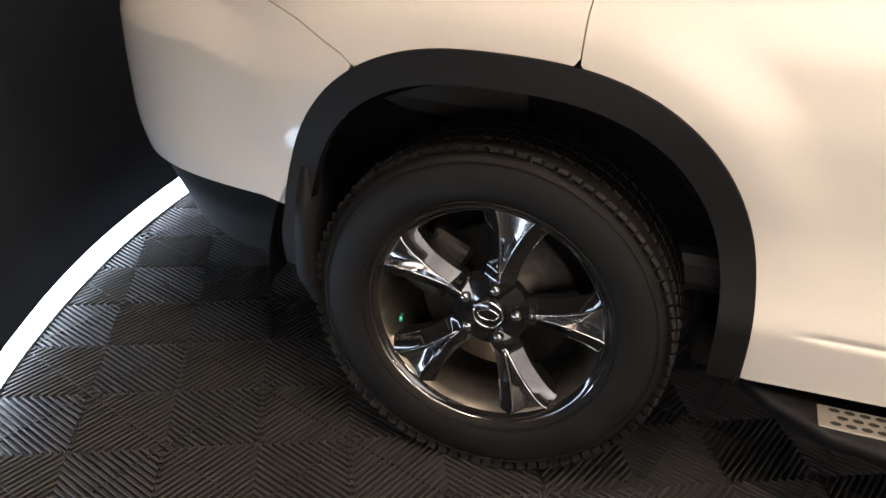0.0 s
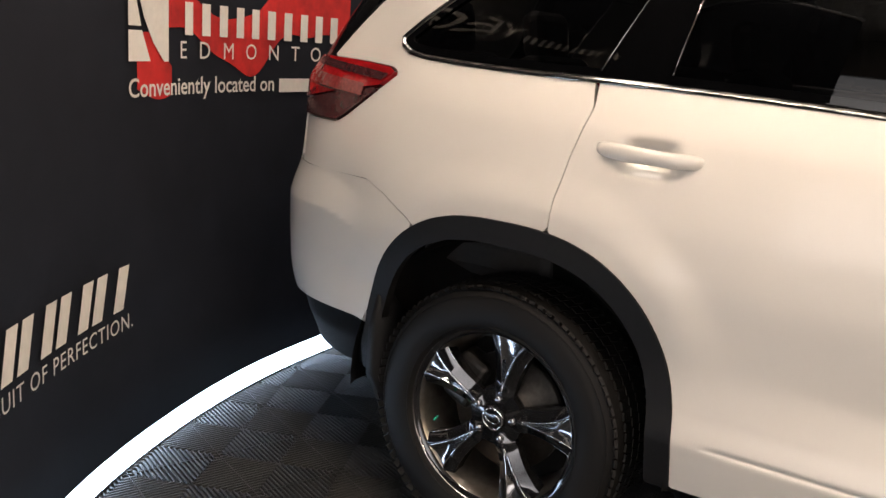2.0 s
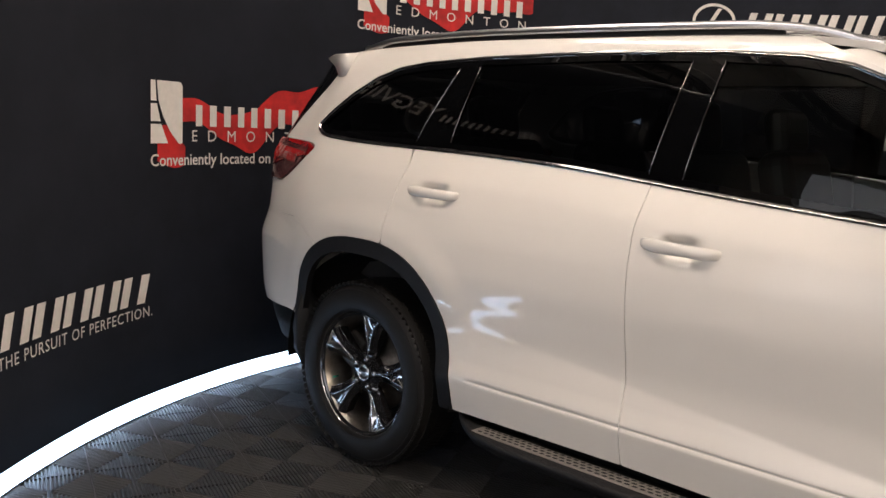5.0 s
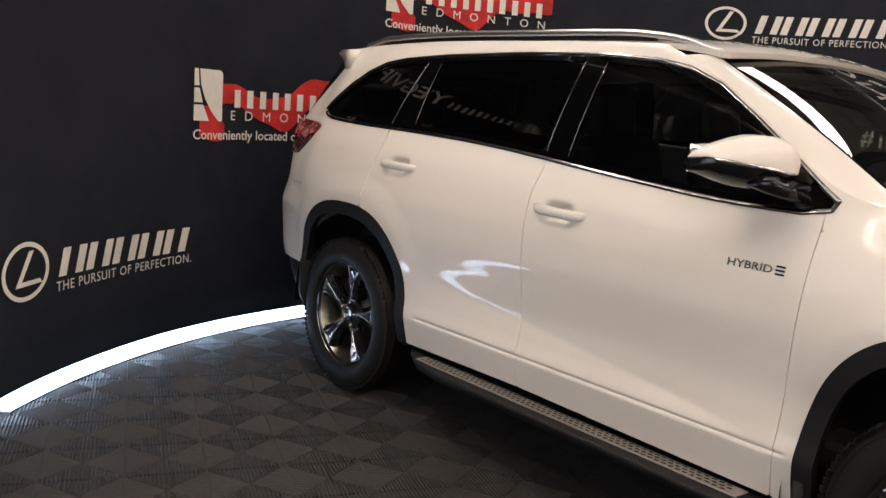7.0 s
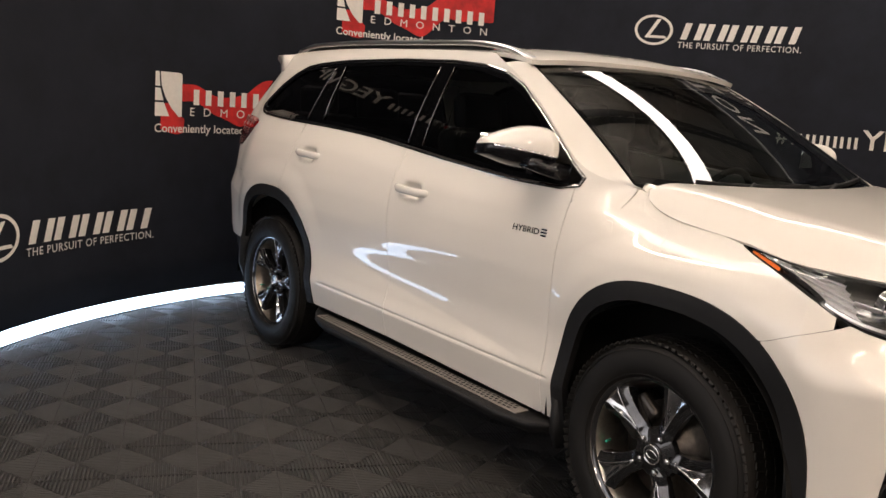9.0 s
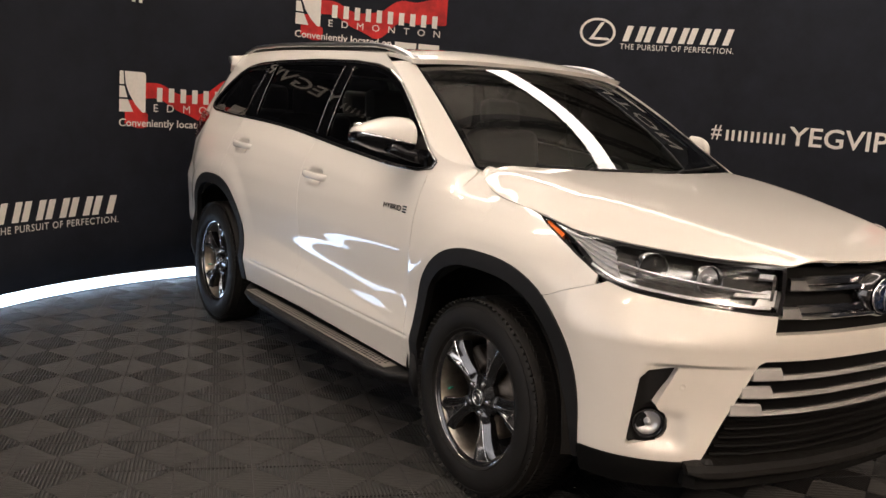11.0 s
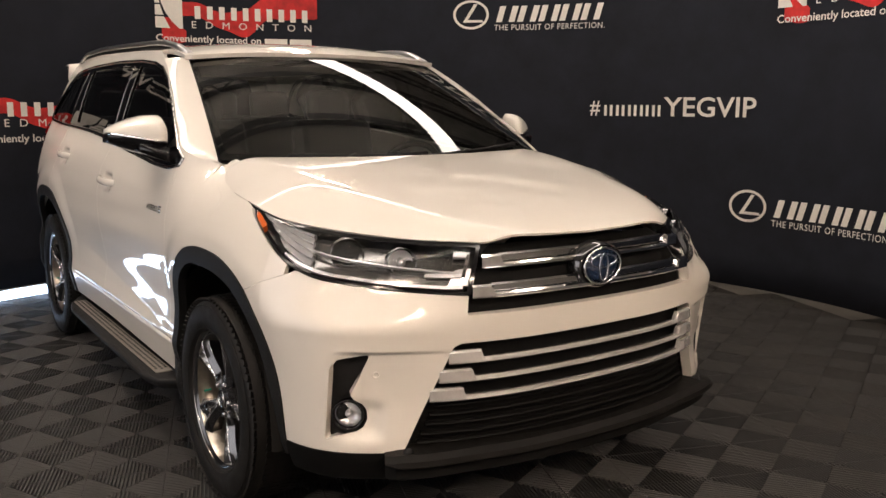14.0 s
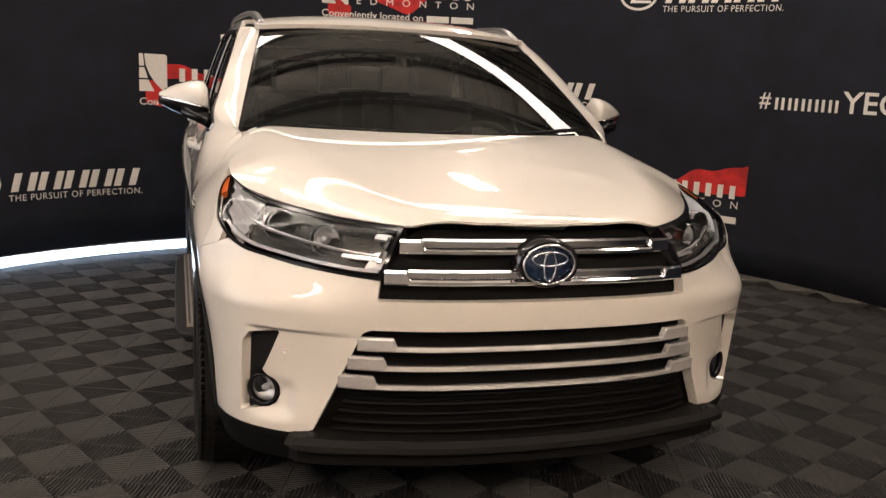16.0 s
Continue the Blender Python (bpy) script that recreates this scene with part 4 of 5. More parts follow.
pair("window_trim", BELT_CHROME, lambda f: patch_mesh("window_trim", trim_round, -0.49, 2.36, 1.14, 1.65, 560, 130, ring_in, 0.004, mirror=f), "thin dark chrome window surround")
L1, L2, LB, LC = (0.157, 1.271, 0.315, 1.611), (0.345, 1.274, 0.405, 1.611), (1.185, 1.249, 1.250, 1.627), (1.300, 1.24, 1.355, 1.627)
shrink = grown(dlo, -0.028)
pane_q = both(shrink, left_of(*L1))
pane_r = both(shrink, right_of(*L2), left_of(*LB))
pane_f = both(shrink, right_of(*LC), lambda x, z: x - 2.13 + 0 * z)
black_in = lambda x, z: np.maximum.reduce([dlo(x, z) + 0.008, -pane_q(x, z), -pane_r(x, z), -pane_f(x, z)])
pair("window_frame", PIANO, lambda f: patch_mesh("window_frame", side, -0.49, 2.35, 1.14, 1.65, 280, 80, black_in, 0.012, push=0.001, mirror=f), "gloss black pillar trim")
pair("quarter_window", TINT, lambda f: patch_mesh("quarter_window", side, -0.48, 0.4, 1.25, 1.64, 40, 24, grown(pane_q, 0.004), 0, push=-0.005, mirror=f), "privacy glass")
pair("rear_door_window", TINT, lambda f: patch_mesh("rear_door_window", side, 0.3, 1.3, 1.2, 1.64, 50, 26, grown(pane_r, 0.004), 0, push=-0.005, mirror=f), "privacy glass")
pair("front_door_window", WINDOW, lambda f: patch_mesh("front_door_window", side, 1.25, 2.2, 1.14, 1.64, 50, 30, grown(pane_f, 0.004), 0, push=-0.005, mirror=f), "lightly tinted glass")

for line in (L1, L2, LB, LC):
    def pane_edge(flip, line=line):
        xs = np.linspace(line[0], line[2], 12)
        zs = line[1] + (line[3] - line[1]) * (xs - line[0]) / (line[2] - line[0])
        keep = dlo(xs, zs) < -0.022
        bm = bmesh.new()
        sweep(bm, [Vector((x, (1 if flip else -1) * (float(side_y(x, z)) + 0.0015), z)) for x, z in zip(xs[keep], zs[keep])], circle(0.0022, 6), up=(0, 1, 0))
        mesh = bpy.data.meshes.new("pane_edge")
        bm.to_mesh(mesh)
        bm.free()
        return mesh
    pair("pane_edge", BELT_CHROME, pane_edge, "thin bright pane edge")

# black arch trims, liners
for cx in (0.0, AXLE_F):
    def arch_in(x, z, cx=cx):
        d = arch_r(x, z, cx)
        low = 0.33 if cx > 1 else np.where(x > cx, 0.345, 0.40)
        return np.maximum.reduce([d + 0.001, -(d + 0.062), low - z])
    pair("arch_trim", TRIM, lambda f: patch_mesh("arch_trim", side, cx - 0.6, cx + 0.6, 0.3, 0.96, 150, 90, arch_in, 0.03, push=0.006, mirror=f), "black plastic arch trim")
    for sgn in (-1, 1):
        bm = bmesh.new()
        prof = [(0.50, 0.94), (0.515, 0.90), (0.52, 0.62), (0.30, 0.60), (0.05, 0.60)]
        rings = []
        for r, y in prof:
            ring = []
            for k in range(41):
                t = radians(-4 + 188 * k / 40)
                ring.append(bm.verts.new((cx + r * 0.97 * math.cos(t), sgn * (y - 0.02), HUB_Z + r * 0.97 * math.sin(t))))
            rings.append(ring)
        for a, b in zip(rings, rings[1:]):
            for k in range(40):
                bm.faces.new((a[k], a[k + 1], b[k + 1], b[k])).smooth = True
        part("wheel_liner", bm, LINER, car)

# underbody
bm = bmesh.new()
box(bm, (2.0, 1.5, 0.12), Matrix.Translation((1.4, 0, 0.30)), 0.03)
box(bm, (0.9, 1.0, 0.14), Matrix.Translation((-0.5, 0, 0.40)), 0.03)
box(bm, (0.9, 1.0, 0.12), Matrix.Translation((3.05, 0, 0.30)), 0.03)
part("underbody", bm, LINER, car)

# front bumper with its openings
SYM = lambda half_pts: [(s_of_y(-y), z) for y, z in half_pts] + [(s_of_y(y), z) for y, z in half_pts[::-1]]
sx = lambda x: float(s_of_x(x))
mx = lambda s: 2 * S_END - s
bump_half = [(sx(2.98), 0.30), (sx(2.98), 0.76), *[(S_END + d, z + 0.001) for d, z in NOSE_SEAM], *[(S_END + d, z + 0.001) for d, z in LAMP_EDGE[3:]]] + [(s_of_y(-0.47), 0.863), (s_of_y(-0.475), 0.806)]
base_half = [(s_of_y(-0.65), 0.372), (s_of_y(-0.80), 0.380), (sx(3.30), 0.372), (sx(2.98), 0.30)]
bump_poly = polygon(bump_half + [(mx(s), z) for s, z in bump_half[::-1]] + [(mx(s), z) for s, z in base_half[::-1][1:]] + base_half[:-1])
low_open = polygon(SYM([(0.655, 0.30), (0.655, 0.368), (0.512, 0.708), (0.49, 0.718)]))
FOG = [(0.826, 0.645), (0.810, 0.672), (0.742, 0.684), (0.790, 0.560), (0.780, 0.541), (0.762, 0.528), (0.752, 0.508), (0.750, 0.483), (0.759, 0.460), (0.776, 0.447), (0.80, 0.442), (0.822, 0.436), (0.842, 0.424)]
fog_r = polygon([(s_of_y(-y), z) for y, z in FOG])
fog_l = polygon([(s_of_y(y), z) for y, z in FOG])
cut_front = lambda s, z: np.maximum.reduce([bump_poly(s, z) + GAP, -arch_r(bx(s, z), z, AXLE_F), -low_open(s, z), 0.004 - fog_r(s, z), 0.004 - fog_l(s, z)])
part("front_bumper", patch_mesh("front_bumper", P, sx(2.95), mx(sx(2.95)), 0.29, 0.94, 330, 108, cut_front, 0.035), PAINT, car)
up_open = polygon(SYM([(0.475, 0.806), (0.468, 0.87), (0.385, 1.005), (0.36, 1.02)]))
part("upper_grille", patch_mesh("upper_grille", P, s_of_y(-0.5), s_of_y(0.5), 0.79, 1.03, 60, 20, grown(up_open, 0.01), 0, push=-0.045), MESH, car, "black recessed grille")
part("lower_grille", patch_mesh("lower_grille", P, s_of_y(-0.70), s_of_y(0.70), 0.29, 0.74, 80, 30, grown(low_open, 0.02), 0, push=-0.05), MESH, car, "black recessed lower grille")


def fascia_bar(name, mat, y0, z_of, height, proud, depth=0.02, parent=None, label="", n=60, y_from=None, bevel=None):
    """A bar that follows the nose from -y0 to y0 (or y_from to y0)."""
    a, b = s_of_y(-y0 if y_from is None else y_from), s_of_y(y0)
    rows = []
    for k in range(n + 1):
        s = a + (b - a) * k / n
        y = float(outline(s)[1])
        z, h, out = z_of(y), height(y) if callable(height) else height, proud(y) if callable(proud) else proud
        q = []
        drop, back = (min(0.006, h * 0.3), 0.008) if bevel is None else bevel
        for dz, dp in ((-h / 2, out - depth), (-h / 2, out - 0.003), (-h / 2 + min(0.004, h * 0.2), out), (h / 2 - drop, out - 0.002), (h / 2, out - back), (h / 2, out - depth)):
            p0, p1 = P(s, z), P(s + 0.004, z)
            t = (p1 - p0) / np.linalg.norm(p1 - p0)
            q.append(Vector((p0[0] + t[1] * dp, p0[1] - t[0] * dp, z + dz)))
        rows.append(q)
    bm = bmesh.new()
    loft(bm, rows)
    for f in bm.faces:
        f.smooth = False
    return part(name, bm, mat, parent or car, label)


hook = lambda low, high, y_in: (lambda y: low + (high - low) * float(smooth(y_in, y_in + 0.012, abs(y))))
for z, y0 in ((0.952, 0.422), (0.868, 0.460)):
    tall = hook(0.015, 0.040, y0 - 0.070)
    fascia_bar("grille_bar", CHROME, y0, lambda y, z=z, tall=tall: z - 0.0145 + tall(y) / 2, tall, 0.006, label="chrome bar with raised ends", n=160)
    fascia_bar("grille_bar_face", DARK_CHROME, y0 - 0.062, lambda y, z=z: z + 0.014, 0.026, -0.006, label="dark chrome face")
for k, z in enumerate((0.676, 0.617, 0.558)):
    y0 = 0.525 + 0.026 * k
    tall = hook(0.014, 0.040, y0 - 0.108)
    fascia_bar("grille_bar", SILVER, y0, lambda y, z=z, tall=tall: z - 0.021 + tall(y) / 2, tall, 0.005, label="silver bar with raised ends", n=180)
for z in (0.515, 0.485, 0.455, 0.425, 0.398):
    fascia_bar("grille_slat", MESH, 0.560 + (0.515 - z) * 0.4, lambda y, z=z: z, 0.009, -0.026, label="black slat")
lip_out = lambda y: 0.046 + 0.030 * float(smooth(0.40, 0.66, abs(y))) - 0.015 * float(smooth(0.67, 0.70, abs(y)))
lip_z = lambda y: 0.366 + 0.010 * (abs(y) / 0.7) ** 2
fascia_bar("front_lip", LEDGE, 0.70, lip_z, lambda y: 0.034 - 0.014 * float(smooth(0.655, 0.70, abs(y))), lip_out, 0.14, label="dusty black lower lip", n=120, bevel=(0.013, 0.026))
fascia_bar("lip_skirt", MESH, 0.70, lambda y: lip_z(y) - 0.042, 0.048, lambda y: lip_out(y) - 0.022, 0.12, label="dark skirt under the lip", n=90)
for sg in (-1, 1):
    c0 = P(s_of_y(sg * 0.640), 0.372)
    m = Matrix.Translation(Vector(c0) + Vector((0.030, sg * 0.012, 0.020))) @ Vector((0.9, sg * 0.3, 0.5)).to_track_quat("X", "Z").to_matrix().to_4x4()
    bm = bmesh.new()
    lathe(bm, [(0.016, -0.03), (0.016, 0.004), (0.012, 0.008), (0.0005, 0.009)], 16, "x", m)
    part("lip_cap", bm, TRIM, car, "round black cap on the lip")
s1 = sx(3.16)
lip = lambda s, z: np.maximum.reduce([np.abs(s - S_END) - (S_END - s1), 0.288 - z, z - 0.382, -arch_r(bx(s, z), z, AXLE_F)])
part("front_valance", patch_mesh("front_valance", P, s1 - 0.02, mx(s1) + 0.02, 0.27, 0.39, 140, 16, lip, 0.05, push=0.004), MESH, car, "black plastic valance")

# round hybrid emblem: ring, blue field and two plain ovals
em = part("emblem", bpy.data.meshes.new("emblem"), CHROME, car, "chrome oval emblem with blue field")
bm = bmesh.new()
EP = P(S_END, 0.915)
EX = float(EP[0]) + 0.022


def oval_ring(bm, rx, rz, w, cy=0.0, cz=0.0, x=0.0, seg=40):
    sweep(bm, [Vector((EX + x, cy + rx * math.cos(2 * math.pi * k / seg), 0.915 + cz + rz * math.sin(2 * math.pi * k / seg))) for k in range(seg)], circle(w, 6), up=(1, 0, 0), closed=True)


oval_ring(bm, 0.077, 0.057, 0.0045)
oval_ring(bm, 0.053, 0.020, 0.0035, cz=0.017, x=0.004)
oval_ring(bm, 0.018, 0.042, 0.0035, cz=-0.004, x=0.005)
bm.to_mesh(em.data)
bm.free()
bm = bmesh.new()
lathe(bm, [(0.0005, 0.006), (0.05, 0.004), (0.074, -0.004), (0.076, -0.03)], 40, "x", Matrix.Translation((EX, 0, 0.915)) @ Matrix.Diagonal((1, 1, 0.73, 1)))
part("emblem_field", bm, BLUE, em, "dark blue enamel field")
bm = bmesh.new()
lathe(bm, [(0.088, -0.004), (0.096, -0.012), (0.099, -0.06)], 40, "x", Matrix.Translation((EX, 0, 0.915)) @ Matrix.Diagonal((1, 1, 0.76, 1)))
part("emblem_bezel", bm, RIM_DARK, em)
bm = bmesh.new()
lathe(bm, [(0.001, -0.012), (0.089, -0.006)], 40, "x", Matrix.Translation((EX, 0, 0.915)) @ Matrix.Diagonal((1, 1, 0.76, 1)))
part("emblem_back", bm, GLOSS_BLACK, em)

# fog lamps and parking sensors
for sg in (-1, 1):
    back = fog_r if sg < 0 else fog_l
    us = sorted((s_of_y(sg * 0.86), s_of_y(sg * 0.68)))
    fp = part("fog_recess", patch_mesh("fog_recess", P, us[0], us[1], 0.40, 0.70, 30, 40, grown(back, 0.006), 0, push=-0.034), TRIM, car, "black fog lamp recess")
    c0 = P(s_of_y(sg * 0.797), 0.492)
    nrm = Vector((0.80, sg * 0.60, 0)).normalized()
    m = Matrix.Translation(Vector(c0) - nrm * 0.012) @ nrm.to_track_quat("X", "Z").to_matrix().to_4x4()
    bm = bmesh.new()
    lathe(bm, [(0.049, -0.02), (0.049, 0.008), (0.047, 0.014), (0.041, 0.008), (0.040, -0.012)], 32, "x", m)
    part("fog_bezel", bm, GLOSS_BLACK, fp)
    bm = bmesh.new()
    lathe(bm, [(0.041, -0.002), (0.032, 0.006), (0.016, 0.011), (0.0005, 0.012)], 32, "x", m)
    part("fog_lens", bm, LENS, fp, "clear round lens")
    bm = bmesh.new()
    lathe(bm, [(0.041, -0.004), (0.036, -0.014), (0.018, -0.022), (0.0005, -0.024)], 32, "x", m)
    lathe(bm, [(0.010, -0.024), (0.010, -0.004), (0.0005, 0.0)], 16, "x", m)
    part("fog_reflector", bm, LAMP_SILVER, fp)
    c1 = P(s_of_y(sg * 0.722), 0.625)
    m = Matrix.Translation(Vector(c1)) @ Vector((0.88, sg * 0.47, 0)).to_track_quat("X", "Z").to_matrix().to_4x4()
    bm = bmesh.new()
    lathe(bm, [(0.0105, -0.004), (0.0105, 0.0015), (0.009, 0.002), (0.0085, 0.0008), (0.0005, 0.0012)], 20, "x", m)
    part("parking_sensor", bm, PAINT, car)

# head lamps
lamp_top = [pchip([0, 0.3, 0.55, 0.8, 1], v) for v in ([2.992, 3.18, 3.375, 3.553, 3.648], [float(edge_y(x)) + 0.002 for x in (2.992, 3.18, 3.375, 3.553, 3.648)], [float(edge_z(x)) - 0.005 for x in (2.992, 3.18, 3.375, 3.553, 3.648)])]
low_pts = np.array([(2.994, -0.840, 1.072), side(3.07, 1.048)] + [P(S_END + d, z) for d, z in LAMP_EDGE + [(-0.472, 0.865)]])
lamp_low = [pchip(np.r_[0, np.cumsum(np.linalg.norm(np.diff(low_pts, axis=0), axis=1))] / np.linalg.norm(np.diff(low_pts, axis=0), axis=1).sum(), v) for v in (low_pts[:, 0], -low_pts[:, 1] - 0.003, low_pts[:, 2])]


def lens_skin(a, b):
    a, b = np.asarray(a, float), np.asarray(b, float)
    lo = np.stack([lamp_low[0](a), -lamp_low[1](a), lamp_low[2](a)], -1)
    hi = np.stack([lamp_top[0](a), -lamp_top[1](a), lamp_top[2](a)], -1)
    p = lo + (hi - lo) * b[..., None]
    k = 0.05 * b * (1 - b) * np.minimum(1, 4 * a)
    return p + np.stack([k * 0.9, -k * 0.5, k * 0.2], -1)


def inner_skin(depth, bend_in=0.0):
    return lambda a, b: lens_skin(a, b) + np.array([-0.8, 0.55, 0.0]) * depth


for flip in (False, True):
    yb = (lambda v: Vector((v[0], -v[1], v[2]))) if flip else (lambda v: Vector(v))
    hl = part("head_lamp", patch_mesh("head_lamp", lens_skin, 0.0, 1.0, 0.0, 1.0, 50, 20, mirror=flip), LENS, car, "clear head lamp lens")
    part("lamp_bowl", patch_mesh("lamp_bowl", inner_skin(0.060), 0.02, 0.995, 0.0, 1.0, 50, 12, mirror=flip), LAMP_DARK, hl, "dark mirrored lamp interior")
    fluted = lambda a, b: inner_skin(0.034)(a, b) + np.array([0.8, -0.55, 0.0]) * (0.010 * np.sin((np.asarray(b, float) + 0.35 * np.asarray(a, float)) * 44.0))[..., None]
    part("reflector", patch_mesh("reflector", fluted, 0.08, 0.52, 0.04, 0.96, 60, 90, lambda a, b: np.maximum.reduce([a - 0.47 + 0.10 * b, (0.80 - 1.9 * a - b) * 0.4, b - 0.90]), 0.01, mirror=flip), LAMP_SILVER, hl, "fluted chrome reflector")
    part("end_reflector", patch_mesh("end_reflector", inner_skin(0.035), 0.86, 0.985, 0.06, 0.94, 20, 12, lambda a, b: np.maximum(0.915 + 0.03 * b - a, np.abs(b - 0.30) - 0.17), 0.01, mirror=flip), LAMP_SILVER, hl, "chrome end reflector")
    edge = lambda a, b: np.minimum.reduce([b - 0.055 * smooth(0.02, 0.10, a), 0.935 - b, 0.985 - a])
    part("lamp_seal", patch_mesh("lamp_seal", lens_skin, 0.0, 1.0, 0.0, 1.0, 120, 60, edge, 0.04, push=0.001, mirror=flip), GLOSS_BLACK, hl)
    black_curve = lambda a, b: np.maximum.reduce([np.abs(b - 0.76 + 1.9 * a) - 0.08, a - 0.34])
    part("lamp_mask", patch_mesh("lamp_mask", inner_skin(0.012), 0.03, 0.36, 0.0, 1.0, 60, 50, black_curve, 0.02, mirror=flip), GLOSS_BLACK, hl, "curved black mask")
    for name, depth, a0, a1, b0, slope, h in (("lower_chrome", 0.020, 0.30, 0.97, 0.115, 0.0, 0.030), ("end_patch", 0.020, 0.905, 0.965, 0.76, -0.05, 0.05), ("tip_chrome", 0.012, 0.03, 0.20, 0.84, 0.0, 0.06), ("cross_chrome", 0.012, 0.42, 0.95, 0.50, -0.16, 0.014), ("shelf_chrome", 0.018, 0.83, 0.965, 0.33, 0.25, 0.035)):
        strip = lambda a, b, a0=a0, a1=a1, b0=b0, slope=slope, h=h: np.maximum.reduce([np.abs(b - b0 - slope * (a - a0)) - h, a - a1, a0 - a])
        part("chrome_strip", patch_mesh(name, inner_skin(depth), a0 - 0.02, min(1.0, a1 + 0.02), max(0.0, b0 - 0.15), min(1.0, b0 + 0.15), 70, 40, strip, 0.014, mirror=flip), LAMP_SILVER, hl, "silvered strip")
    for a0, h in ((0.962, 0.26),):
        fin = lambda a, b, a0=a0, h=h: np.maximum(np.abs(a - a0) - 0.006, np.abs(b - 0.52) - h)
        part("lamp_fin", patch_mesh("lamp_fin", inner_skin(0.016), a0 - 0.02, a0 + 0.02, 0.2, 0.9, 16, 40, fin, 0.03, mirror=flip), CHROME, hl, "chrome divider")
    amb = lambda a, b: np.maximum.reduce([(b - 0.60 + 1.7 * a) * 0.4, 0.06 - b, 0.035 - a, a - 0.16])
    part("side_reflector", patch_mesh("side_reflector", inner_skin(0.008), 0.0, 0.4, 0.0, 1.0, 60, 50, amb, 0.02, mirror=flip), AMBER, hl, "amber side reflector")
    for a, b, r, seg in ((0.545, 0.55, 0.050, 32), (0.735, 0.52, 0.046, 11)):
        c0 = yb(lens_skin(np.float64(a), np.float64(b)) + np.array([-0.8, 0.55, 0]) * 0.032)
        d = yb((0.93, -0.36, 0.0)).normalized()
        m = Matrix.Translation(c0) @ d.to_track_quat("X", "Z").to_matrix().to_4x4()
        bm = bmesh.new()
        lathe(bm, [(r - 0.001, -0.03), (r, 0.006), (r - 0.0008, 0.0075), (r - 0.002, 0.004), (r - 0.004, -0.02)], 32, "x", m)
        pr = part("projector", bm, DARK_CHROME, hl, "chrome projector ring")
        bm = bmesh.new()
        lathe(bm, [(r - 0.008, -0.014), (r * 0.72, -0.019), (r * 0.5, -0.022), (0.0005, -0.026)], seg, "x", m)
        if seg < 32:
            for f in bm.faces:
                f.smooth = False
        part("projector_bowl", bm, LAMP_SILVER if seg < 32 else LAMP_DARK, pr)
        bm = bmesh.new()
        if seg < 32:
            lathe(bm, [(0.013, -0.024), (0.013, 0.002), (0.010, 0.008), (0.0005, 0.010)], 16, "x", m)
            part("bulb_cap", bm, SATIN, pr, "silver bulb cap")
        else:
            lathe(bm, [(r - 0.014, -0.012), (r * 0.6, 0.004), (r * 0.35, 0.012), (0.0005, 0.014)], 32, "x", m)
            part("projector_lens", bm, LENS, pr)

